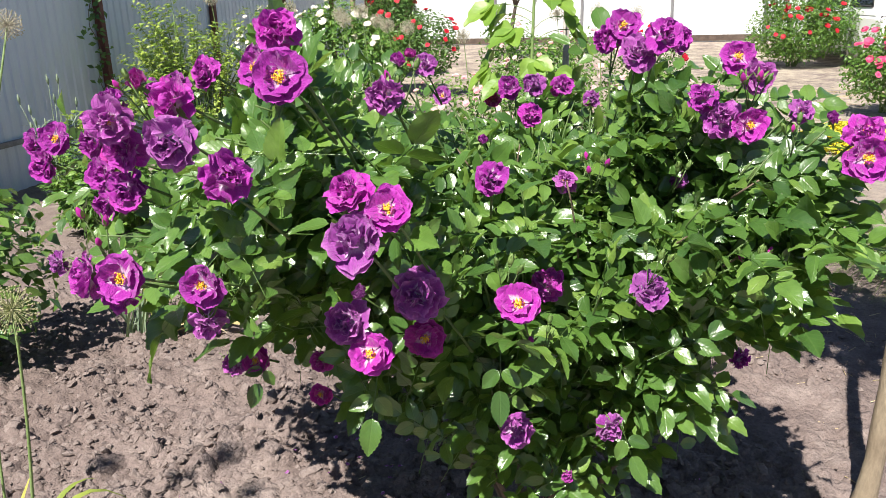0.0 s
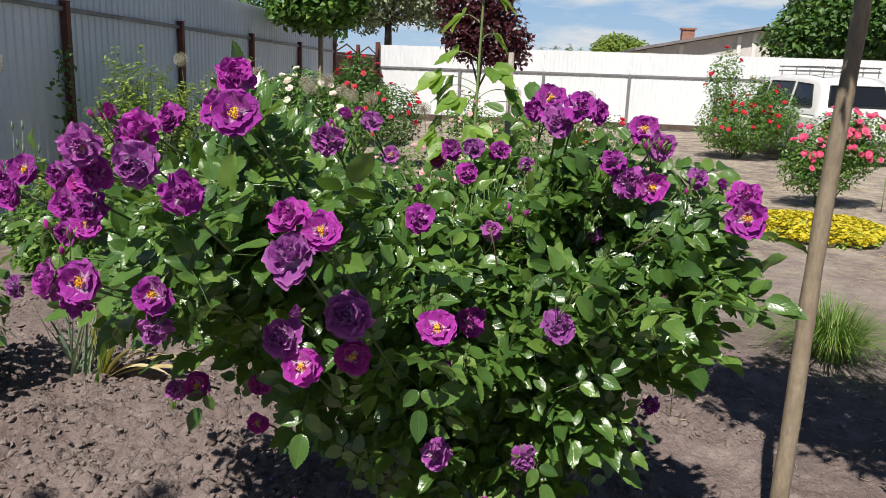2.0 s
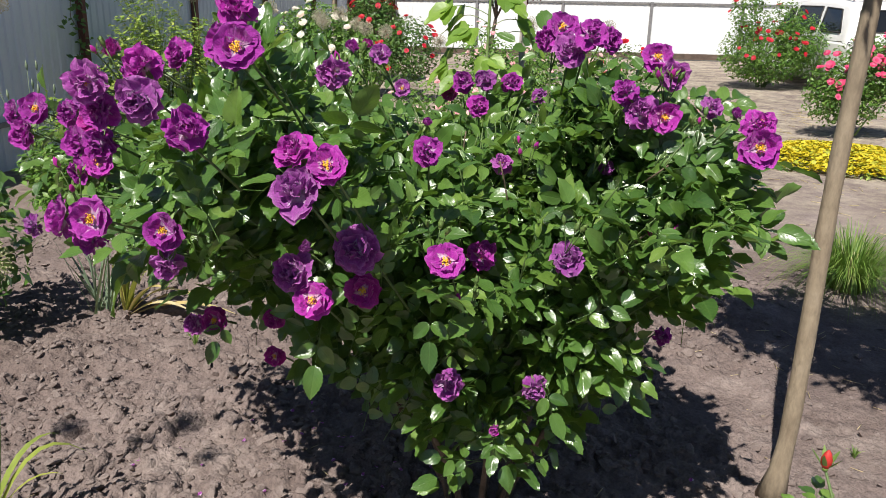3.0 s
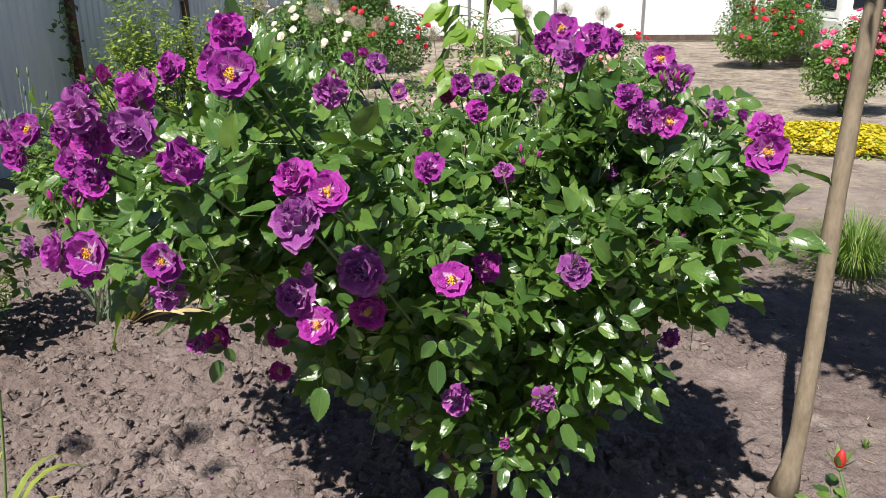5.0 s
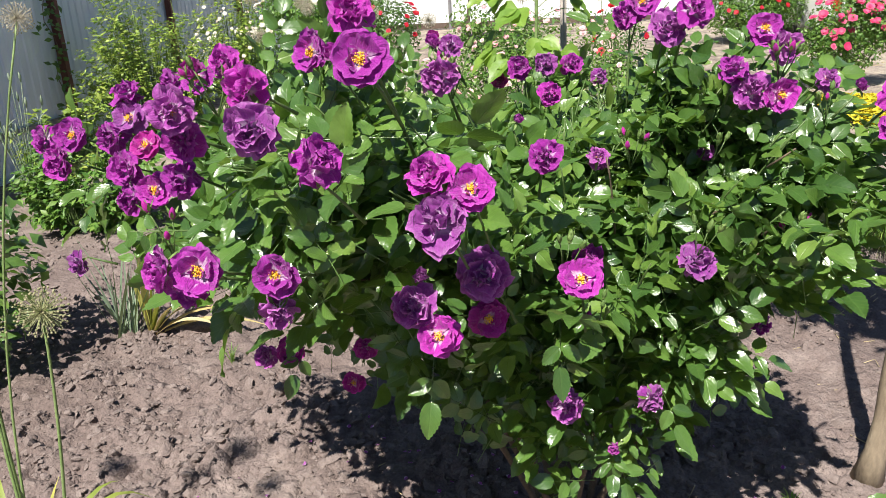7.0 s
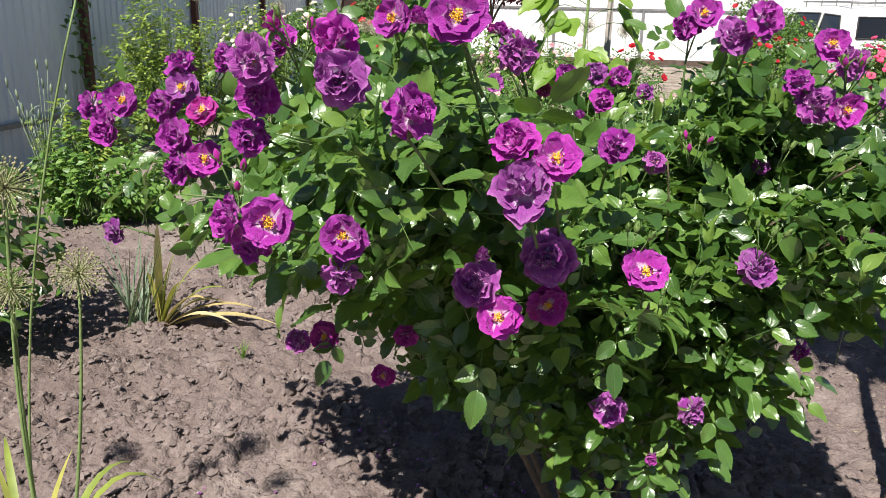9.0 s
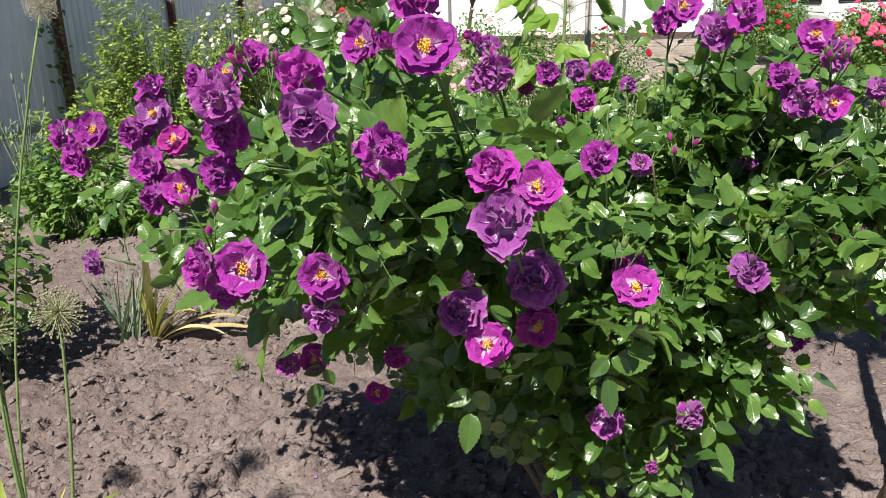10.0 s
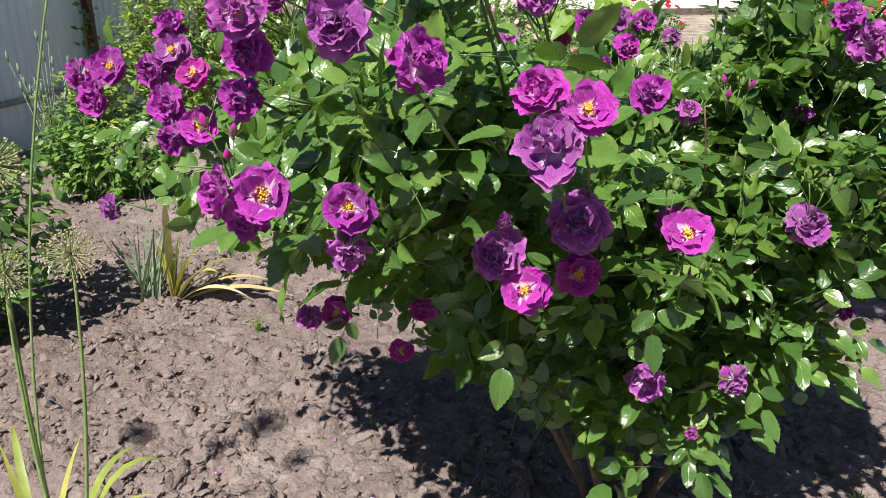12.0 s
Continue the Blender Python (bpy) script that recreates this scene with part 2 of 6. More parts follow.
CANE = rough_surface("rose_cane", [(0.3, (0.07, 0.13, 0.035)), (0.7, (0.13, 0.19, 0.06))], 30, 0.5, 0.3, 0.002)
OLD_CANE = rough_surface("old_rose_wood", [(0.3, (0.10, 0.075, 0.05)), (0.7, (0.2, 0.15, 0.1))], 30, 0.8, 0.5, 0.003)
PETAL_FRESH = petal_material("fresh_purple_petal", (0.42, 0.013, 0.37), (0.58, 0.085, 0.53), (0.92, 0.80, 0.88), 0.32)
PETAL_CRIMSON = petal_material("crimson_purple_petal", (0.44, 0.010, 0.29), (0.58, 0.06, 0.43), (0.80, 0.58, 0.70), 0.34)
PETAL_FADED = petal_material("faded_lilac_petal", (0.34, 0.036, 0.34), (0.60, 0.20, 0.58), (0.90, 0.80, 0.90), 0.32, 0.5)
STAMEN = plain("yellow_stamen", (0.95, 0.60, 0.05), 0.6, wear=0.35, scale=200)
SEPAL = plant("bud_green", [(0, (0.11, 0.2, 0.05)), (1, (0.2, 0.3, 0.08))], 0.5, 0.15)
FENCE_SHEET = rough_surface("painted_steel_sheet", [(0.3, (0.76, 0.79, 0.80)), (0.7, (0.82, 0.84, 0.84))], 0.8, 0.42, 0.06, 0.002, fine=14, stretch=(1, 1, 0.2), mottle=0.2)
# side fence copy of the sheet: blue skylit shade is put into its colour
SHADED_SHEET = rough_surface("sky_shade_steel_sheet", [(0.3, (0.56, 0.63, 0.72)), (0.7, (0.62, 0.69, 0.77))], 0.8, 0.42, 0.06, 0.002, fine=14, stretch=(1, 1, 0.2), mottle=0.2)
RUST = rough_surface("rusty_primer", [(0.25, (0.085, 0.03, 0.022)), (0.6, (0.15, 0.055, 0.04)), (0.85, (0.22, 0.1, 0.07))], 9, 0.75, 0.5, 0.003)
GREY_STEEL = rough_surface("grey_painted_steel", [(0.3, (0.16, 0.16, 0.165)), (0.7, (0.26, 0.26, 0.26))], 12, 0.6, 0.3, 0.002)
BARK = rough_surface("young_bark", [(0.25, (0.20, 0.155, 0.105)), (0.55, (0.32, 0.26, 0.18)), (0.8, (0.42, 0.35, 0.26))], 14, 0.75, 0.7, 0.004, stretch=(1, 1, 0.35))
DARK_BARK = rough_surface("dark_bark", [(0.3, (0.06, 0.045, 0.035)), (0.7, (0.15, 0.12, 0.09))], 14, 0.9, 0.8, 0.01, stretch=(1, 1, 0.3))


# ---- building helpers ----
class Geo:
    """Collects vertices, faces and face-corner coordinates for one mesh."""

    def __init__(self):
        self.v, self.f, self.uv, self.n = [], [], [], 0

    def add(self, verts, faces, uvs=None):
        verts = np.asarray(verts, float).reshape(-1, 3)
        self.v.append(verts)
        base = self.n
        for fc in faces:
            self.f.append([int(i) + base for i in fc])
            if uvs is None:
                self.uv.extend([(0.5, 0.5)] * len(fc))
            else:
                self.uv.extend([tuple(uvs[int(i)]) for i in fc])
        self.n += len(verts)
        return self

    def tube(self, points, radii, sides=6, cap=True):
        pts = [Vector(p) for p in points]
        if not hasattr(radii, "__len__"):
            radii = [radii] * len(pts)
        rings, ref = [], Vector((0.31, 0.17, 0.93))
        for i, p in enumerate(pts):
            d = (pts[min(i + 1, len(pts) - 1)] - pts[max(i - 1, 0)]).normalized()
            a = d.cross(ref)
            if a.length < 0.05:
                a = d.cross(Vector((1, 0, 0)))
            a.normalize()
            b = d.cross(a)
            rings.append([p + (a * math.cos(2 * math.pi * k / sides) + b * math.sin(2 * math.pi * k / sides)) * radii[i] for k in range(sides)])
        verts = [v for r in rings for v in r]
        faces = []
        for i in range(len(pts) - 1):
            for k in range(sides):
                faces.append((i * sides + k, i * sides + (k + 1) % sides, (i + 1) * sides + (k + 1) % sides, (i + 1) * sides + k))
        if cap:
            faces.append(tuple(range(sides))[::-1])
            faces.append(tuple((len(pts) - 1) * sides + k for k in range(sides)))
        return self.add(verts, faces)

    def box(self, lo, hi):
        (a, b, c), (d, e, f) = lo, hi
        v = [(a, b, c), (d, b, c), (d, e, c), (a, e, c), (a, b, f), (d, b, f), (d, e, f), (a, e, f)]
        return self.add(v, [(0, 3, 2, 1), (4, 5, 6, 7), (0, 1, 5, 4), (1, 2, 6, 5), (2, 3, 7, 6), (3, 0, 4, 7)])

    def ball(self, c, r, rings=5, seg=8, squash=1.0):
        v, fcs = [(c[0], c[1], c[2] + r * squash)], []
        for i in range(1, rings):
            th = math.pi * i / rings
            for k in range(seg):
                ph = 2 * math.pi * k / seg
                v.append((c[0] + r * math.sin(th) * math.cos(ph), c[1] + r * math.sin(th) * math.sin(ph), c[2] + r * squash * math.cos(th)))
        v.append((c[0], c[1], c[2] - r * squash))
        for k in range(seg):
            fcs.append((0, 1 + k, 1 + (k + 1) % seg))
            fcs.append((len(v) - 1, 1 + (rings - 2) * seg + (k + 1) % seg, 1 + (rings - 2) * seg + k))
        for i in range(rings - 2):
            for k in range(seg):
                fcs.append((1 + i * seg + k, 1 + (i + 1) * seg + k, 1 + (i + 1) * seg + (k + 1) % seg, 1 + i * seg + (k + 1) % seg))
        return self.add(v, fcs)

    def mesh(self, name, material, smooth=True):
        me = bpy.data.meshes.new(name)
        me.from_pydata(np.concatenate(self.v).tolist() if self.v else [], [], self.f)
        layer = me.uv_layers.new(name="UVMap")
        layer.data.foreach_set("uv", np.array(self.uv, dtype=np.float32).ravel())
        me.materials.append(material)
        if smooth:
            me.polygons.foreach_set("use_smooth", [True] * len(me.polygons))
        me.update()
        return me


def part(name, geo, material, parent, label="", smooth=True, kind=""):
    ob = new(name, geo.mesh(name, material, smooth) if isinstance(geo, Geo) else geo)
    ob.parent = parent
    return tagged(ob, label=label, kind=kind)


def thing(name, label, category, group="", kind="", at=(0, 0, 0), turn=0.0):
    ob = new(name)
    ob.empty_display_size = 0.1
    ob.matrix_world = pose(*at, 0, 0, turn)
    return tagged(ob, label, category, group, kind)


def solid(name, geo, material, label, category, kind="", smooth=True, group=""):
    return tagged(new(name, geo.mesh(name, material, smooth)), label, category, group, kind)


def many(geo, base_v, base_f, mats, base_uv=None):
    """Adds a transformed copy of one small shape for every 3x4 matrix in mats."""
    base_v = np.asarray(base_v, float)
    mats = np.asarray(mats, float)
    if not len(mats):
        return geo
    v = np.einsum("nij,kj->nki", mats[:, :, :3], base_v) + mats[:, None, :, 3]
    k = len(base_v)
    faces = []
    for i in range(len(mats)):
        o = i * k
        faces.extend([[o + j for j in f] for f in base_f])
    geo.v.append(v.reshape(-1, 3))
    geo.f.extend([[i + geo.n for i in f] for f in faces])
    one = [tuple(base_uv[j]) if base_uv is not None else (0.5, 0.5) for f in base_f for j in f]
    geo.uv.extend(one * len(mats))
    geo.n += len(mats) * k
    return geo


def frames(rng, pos, normal, spread, size, dirs=None):
    """3x4 matrices: local y along the leaf, local z near the given normals, with random lean."""
    n = len(pos)
    z = normal + rng.normal(0, spread, (n, 3))
    z /= np.linalg.norm(z, axis=1)[:, None] + 1e-9
    d = rng.normal(0, 1, (n, 3)) if dirs is None else dirs + rng.normal(0, 0.3, (n, 3))
    y = d - (d * z).sum(1)[:, None] * z
    y /= np.linalg.norm(y, axis=1)[:, None] + 1e-9
    x = np.cross(y, z)
    s = np.asarray(size)[:, None] if hasattr(size, "__len__") else np.full((n, 1), size)
    return np.stack([x * s, y * s, z * s, pos], axis=2)


def leaflet_shape(rng, length, width, stations=8, half=2, tooth=0.05):
    """An ovate rose leaflet along +y: round base, drawn-out tip, saw-toothed rim, arched and slightly wavy blade."""
    v, f, uv = [], [], []
    fold, droop, wave, ph = rng.uniform(0.08, 0.50), rng.uniform(0.02, 0.30), rng.uniform(0.015, 0.055), rng.uniform(0, 6.28)
    cols = 2 * half + 1
    twist = rng.uniform(-0.3, 0.3)
    for i in range(stations + 1):
        q = i / stations
        s = 0.6 * q + 0.4 * (1 - math.cos(math.pi * q)) / 2
        w = 0.5 * width * max(0.0, math.sin(math.pi * min(1.0, s ** 0.78))) ** (0.58 if s < 0.42 else 0.84) + 0.0003
        for k in range(cols):
            u = (k - half) / half
            rim = abs(u) > 0.99 and 0 < i < stations
            x = u * w * (1 + (tooth if i % 2 else -tooth) * rim)
            y = s * length + (0.35 * length / stations * (1 if i % 2 else -0.4) if rim else 0)
            z = -droop * length * s * s + fold * abs(u) ** 1.3 * w + wave * length * math.sin(8 * s + ph + 2 * u) * abs(u) + twist * s * x
            v.append((x, y, z))
            uv.append((0.5 + 0.5 * u * w / (0.5 * width), s))
        if i:
            o = cols * (i - 1)
            for k in range(cols - 1):
                f.append((o + k, o + k + 1, o + cols + k + 1, o + cols + k))
    return v, f, uv


def leaf_shape(length=1.0, width=0.55, fold=0.16, droop=0.12, stations=6, tooth=0.0):
    """A pointed leaf along +y, folded at the midrib; face normal +z."""
    v, f, uv = [], [], []
    for i in range(stations + 1):
        s = i / stations
        w = width * 0.5 * (math.sin(math.pi * s ** 0.72) ** 0.72 if 0 < s < 1 else 0.02)
        w *= 1 + (tooth if i % 2 else -tooth)
        z = -droop * s * s
        v += [(-w, s * length, z + fold * w * 2), (0, s * length, z), (w, s * length, z + fold * w * 2)]
        uv += [(0.5 - 0.5 * w / (width * 0.5), s), (0.5, s), (0.5 + 0.5 * w / (width * 0.5), s)]
        if i:
            o = 3 * (i - 1)
            f += [(o, o + 1, o + 4, o + 3), (o + 1, o + 2, o + 5, o + 4)]
    return v, f, uv


SMALL_LEAF = ([(0, 0, 0), (-0.26, 0.45, 0.07), (0, 0.5, 0), (0.26, 0.45, 0.07), (0, 1, -0.12)], [(0, 2, 1), (0, 3, 2), (1, 2, 4), (2, 3, 4)], [(0.5, 0), (0, 0.5), (0.5, 0.5), (1, 0.5), (0.5, 1)])


def bezier(a, b, c, n):
    t = np.linspace(0, 1, n)[:, None]
    a, b, c = (np.asarray(p, float) for p in (a, b, c))
    return (1 - t) ** 2 * a + 2 * (1 - t) * t * b + t ** 2 * c


def in_lobes(rng, lobes, n, shell=0.55):
    """n points in a union of ellipsoids, denser near the skin, with outward normals."""
    vol = np.array([l[3] * l[4] * l[5] for l in lobes])
    pick = rng.choice(len(lobes), n, p=vol / vol.sum())
    d = rng.normal(0, 1, (n, 3))
    d /= np.linalg.norm(d, axis=1)[:, None]
    r = shell + (1 - shell) * rng.random(n) ** 0.6
    L = np.array(lobes, float)[pick]
    return L[:, :3] + d * r[:, None] * L[:, 3:6], d


# ---- noise for relief ----
def hash2(ix, iy, seed):
    h = np.sin(ix * 127.1 + iy * 311.7 + seed * 74.7) * 43758.5453
    return h - np.floor(h)


def value_noise(x, y, seed=0):
    ix, iy = np.floor(x), np.floor(y)
    fx, fy = x - ix, y - iy
    fx, fy = fx * fx * (3 - 2 * fx), fy * fy * (3 - 2 * fy)
    a, b = hash2(ix, iy, seed), hash2(ix + 1, iy, seed)
    c, d = hash2(ix, iy + 1, seed), hash2(ix + 1, iy + 1, seed)
    return (a * (1 - fx) + b * fx) * (1 - fy) + (c * (1 - fx) + d * fx) * fy


def lumps(x, y, seed=0):
    """Rounded clods: height by distance to the nearest of scattered centres."""
    ix, iy = np.floor(x), np.floor(y)
    best = np.full_like(x, 9.0)
    tall = np.zeros_like(x)
    for dx in (-1, 0, 1):
        for dy in (-1, 0, 1):
            cx, cy = ix + dx, iy + dy
            px, py = cx + hash2(cx, cy, seed), cy + hash2(cx, cy, seed + 5)
            dd = np.hypot(x - px, y - py)
            near = dd < best
            best = np.where(near, dd, best)
            tall = np.where(near, hash2(cx, cy, seed + 9), tall)
    return np.clip((1 - best * 1.15) * 3.6, 0, 1) * (0.15 + 0.85 * tall)


def ground_height(x, y):
    """Dug, crusted garden soil; smoother on the trodden side."""
    wob = value_noise(x * 3, y * 3, 3) * 0.5
    dug = np.clip(0.75 - 0.55 * (x - 0.9) - 0.10 * np.maximum(y - 3.5, 0), 0.12, 1.0)
    far = np.clip(1.6 - 0.09 * np.hypot(x, y - 2), 0.0, 1.0)
    h = (value_noise(x * 0.8, y * 0.8, 1) - 0.5) * 0.05
    out = np.maximum(np.maximum(y - 4.2, 1.1 - y), np.maximum(x - 2.3, -2.5 - x))
    dug = dug * np.clip(1.0 - out / 0.7, 0.0, 1.0)  # the relief is fine only inside the bed
    h += (value_noise(x * 4, y * 4, 2) - 0.5) * 0.022 * dug
    patch = np.clip(value_noise(x * 1.7, y * 1.7, 21) * 2.2 - 0.40, 0.28, 1)
    crumb = np.clip(value_noise(x * 5.5, y * 5.5, 31) * 2.4 - 0.7, 0.0, 1)
    h += lumps(x * 9 + wob, y * 9, 4) * 0.045 * dug * patch
    h += lumps(x * 21, y * 21 + wob, 7) * 0.042 * dug * np.maximum(patch * 0.6, crumb)
    h += lumps(x * 47, y * 47, 8) * 0.022 * dug * (0.35 + 0.65 * crumb)
    h += (value_noise(x * 60, y * 60, 6) - 0.5) * 0.005 * np.clip(1.0 - out / 0.4, 0.0, 1.0)
    return h * far - 0.034


def spaced(lo, hi, step, out_lo, out_hi, grow=1.13):
    mid = list(np.arange(lo, hi + 1e-6, step))
    a, s, left = lo, step, []
    while a > out_lo:
        s *= grow
        a -= s
        left.append(a)
    b, s, right = hi, step, []
    while b < out_hi:
        s *= grow
        b += s
        right.append(b)
    return np.array(left[::-1] + mid + right)


def build_ground():
    xs = spaced(-2.5, 2.3, 0.0105, -450, 450)
    ys = spaced(1.1, 4.2, 0.0105, -250, 700)
    X, Y = np.meshgrid(xs, ys)
    Z = ground_height(X, Y)
    nx, ny = len(xs), len(ys)
    idx = np.arange(nx * ny).reshape(ny, nx)
    quads = np.stack([idx[:-1, :-1], idx[:-1, 1:], idx[1:, 1:], idx[1:, :-1]], -1).reshape(-1, 4)
    me = bpy.data.meshes.new("ground")
    me.from_pydata(np.stack([X, Y, Z], -1).reshape(-1, 3).tolist(), [], quads.tolist())
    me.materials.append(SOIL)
    me.polygons.foreach_set("use_smooth", [True] * len(me.polygons))
    return tagged(new("ground", me), "dry crumbly brown garden soil, dug and trodden", "ground", kind="structure")


build_ground()


def height_at(x, y):
    return float(ground_height(np.array([float(x)]), np.array([float(y)]))[0])


# ---- fences ----
FENCE_X, FENCE_Y = -4.6, 22.0


def sheet_geo(length, height, pitch=0.115, depth=0.012, low=-0.25):
    """Ribbed steel sheet along local x, ribs upright, with its own thickness."""
    geo = Geo()
    n = int(length / pitch)
    prof = []
    for i in range(n):
        x = i * length / n
        w = length / n
        prof += [(x, 0), (x + 0.36 * w, 0), (x + 0.5 * w, depth), (x + 0.86 * w, depth)]
    prof.append((length, 0))
    v = [(x, y, low) for x, y in prof] + [(x, y, height) for x, y in prof]
    v += [(x, y + 0.003, low) for x, y in prof] + [(x, y + 0.003, height) for x, y in prof]
    m = len(prof)
    f = []
    for i in range(m - 1):
        f.append((i, i + 1, m + i + 1, m + i))
        f.append((2 * m + i + 1, 2 * m + i, 3 * m + i, 3 * m + i + 1))
        f.append((m + i, m + i + 1, 3 * m + i + 1, 3 * m + i))
    return geo.add(v, f)


def build_fence(name, start, turn, posts, spacing, height, post_top, rail_z, post_mat, rail_mat, label, board=None, sheet_mat=None, fall=0.0, rib=0.012):
    """Sheets on steel posts; the posts and rails stand on the garden side. fall: degrees by which the line runs downhill."""
    root = thing(name, label, "fence", at=start, turn=turn)
    root.matrix_world = root.matrix_world @ pose(0, 0, 0, 0, fall, 0)
    sheet = sheet_geo(spacing - 0.004, height, depth=rib).mesh("fence_sheet", sheet_mat or FENCE_SHEET, smooth=False)
    post = Geo()
    post.box((-0.035, -0.075, -0.3), (0.035, -0.005, post_top))
    post.box((-0.040, -0.080, post_top), (0.040, 0.0, post_top + 0.008))
    post_me = post.mesh("fence_post", post_mat, False)
    for i in range(posts):
        s = part("sheet", sheet, None, root)
        s.location = (i * spacing, 0, 0)
        p = part("post", post_me, None, root)
        p.location = (i * spacing, 0, 0)
        for rz in rail_z:
            g = Geo()
            g.box((i * spacing + 0.037, -0.04, rz - 0.022), ((i + 1) * spacing - 0.037, -0.003, rz + 0.022))
            part("rail", g, rail_mat, root, smooth=False)
        if board:
            g = Geo()
            g.box((i * spacing + 0.037, -0.035, 0.0), ((i + 1) * spacing - 0.037, -0.006, 0.15))
            part("base_board", g, board, root, smooth=False)
    return root


# ---- rose bush ----
def leaflet_set(rng, pairs, size, stations=8, half=2, tooth=0.045):
    """A rose leaf: stalk along +y with paired toothed leaflets and one at the tip."""
    geo = Geo()
    length = (0.040 * pairs + 0.030) * size / 0.055
    sag = rng.uniform(0.006, 0.03)
    geo.tube([(0, 0, 0), (0, length * 0.5, -sag * 0.25), (0, length, -sag)], [0.0011, 0.0009, 0.0006], 3, cap=False)
    spots = [(length, 0.0, 1.15)]
    for k in range(pairs):
        f = 0.38 + 0.62 * (k + 0.35) / pairs
        for side in (-1, 1):
            spots.append((length * (f - 0.06), side * (60 + rng.uniform(-14, 12)), 0.80 + 0.16 * k / pairs))
    for at, ang, sc in spots:
        v, f, uv = leaflet_shape(rng, size * sc, size * sc * rng.uniform(0.51, 0.63), stations, half, tooth)
        m = Matrix.Translation((0, at, -sag * (at / length) ** 2)) @ Euler((radians(rng.uniform(-22, 8)), radians(rng.uniform(-17, 17)), radians(ang))).to_matrix().to_4x4() @ Matrix.Translation((0, 0.004, 0))
        geo.add([m @ Vector(p) for p in v], f, uv)
    return geo


def petal(geo, rng, m, length, width, elev, bend, ruffle, steps=8, cols=10):
    """One round petal from its claw at the origin along +y; it rises at elev degrees and curls by bend up to its wavy rim."""
    v, f, uv = [], [], []
    ph, ph2, ph3 = rng.uniform(0, 6.28), rng.uniform(0, 6.28), rng.uniform(0, 6.28)
    hollow = rng.uniform(0.15, 0.5)
    lop = rng.uniform(-0.18, 0.18)
    for j in range(steps + 1):
        vv = j / steps * 2 - 1
        for i in range(cols + 1):
            uu = i / cols * 2 - 1
            x = uu * math.sqrt(1 - vv * vv / 2)
            y = vv * math.sqrt(1 - uu * uu / 2)
            s = (y + 1) / 2
            taper = 0.30 + 0.70 * math.sin(min(1.0, s * 1.5) * math.pi / 2)
            x = x * taper * 0.5 * width
            s = s * (1 - 0.07 * math.exp(-uu * uu * 26) * max(0, vv) + 0.045 * math.sin(5 * uu + ph3) * max(0, vv) + lop * uu * max(0, vv) * 0.3)
            a, db = radians(elev), radians(bend)
            if abs(db) < 1e-3:
                r, z = s * math.cos(a), s * math.sin(a)
            else:
                r = (math.sin(a + db * s) - math.sin(a)) / db
                z = (math.cos(a) - math.cos(a + db * s)) / db
            nr, nz = -math.sin(a + db * s), math.cos(a + db * s)
            lift = hollow * width * (uu * uu) * 0.32 * s
            lift += ruffle * s ** 2 * (math.sin(uu * 2.8 + ph) * 0.8 + 0.5 * math.sin(uu * 6.1 + ph2) * s + 0.28 * math.sin(uu * 10.5 + ph3) * s * s + 0.3 * math.sin(uu * 2 + s * 9 + ph3))
            v.append(m @ Vector((x, length * r + nr * lift, length * z + nz * lift)))
            uv.append((0.5 + uu / 2, (vv + 1) / 2))
    for j in range(steps):
        for i in range(cols):
            o = j * (cols + 1) + i
            f.append((o, o + 1, o + cols + 2, o + cols + 1))
    geo.add(v, f, uv)


def bloom_geo(rng, style):
    """Petals of one flower of diameter 1, facing +z. Each ring: number, length, width, rise, curl, spread of the rise."""
    geo = Geo()
    rings = {
        "open": [(5, 0.52, 0.64, -2, 12, 10), (5, 0.49, 0.60, 9, 22, 12), (3, 0.40, 0.46, 24, 26, 14), (2, 0.22, 0.22, 46, 20, 16)],
        "double": [(5, 0.53, 0.64, -6, 12, 16), (5, 0.51, 0.58, 12, 22, 20), (5, 0.42, 0.50, 32, 30, 22), (4, 0.32, 0.40, 54, 40, 26), (3, 0.22, 0.26, 70, 50, 26)],
        "cup": [(5, 0.48, 0.50, 40, 45, 8), (5, 0.45, 0.48, 55, 45, 8), (4, 0.38, 0.40, 68, 40, 8), (4, 0.28, 0.30, 78, 40, 8)],
        "blown": [(5, 0.54, 0.58, -26, -22, 26), (4, 0.52, 0.60, 2, 6, 28), (4, 0.46, 0.52, 30, 18, 30), (4, 0.36, 0.42, 52, 25, 30), (3, 0.24, 0.28, 66, 40, 28)],
    }[style]
    ruff = {"open": 0.042, "double": 0.068, "cup": 0.035, "blown": 0.105}[style]
    for k, (n, length, width, elev, bend, wild) in enumerate(rings):
        a0 = rng.uniform(0, 360)
        for i in range(n):
            a = a0 + 360 * i / n + rng.uniform(-12, 12)
            m = pose(0, 0, 0.010 * k + 0.005 * (i % 2), 0, 0, a) @ pose(0, 0.02, 0, 0, rng.uniform(-13, 13), 0)
            petal(geo, rng, m, length * rng.uniform(0.84, 1.08), width * rng.uniform(0.85, 1.18), elev + rng.uniform(-wild, wild), bend + rng.uniform(-wild, wild) * 1.6, ruff)
    return geo


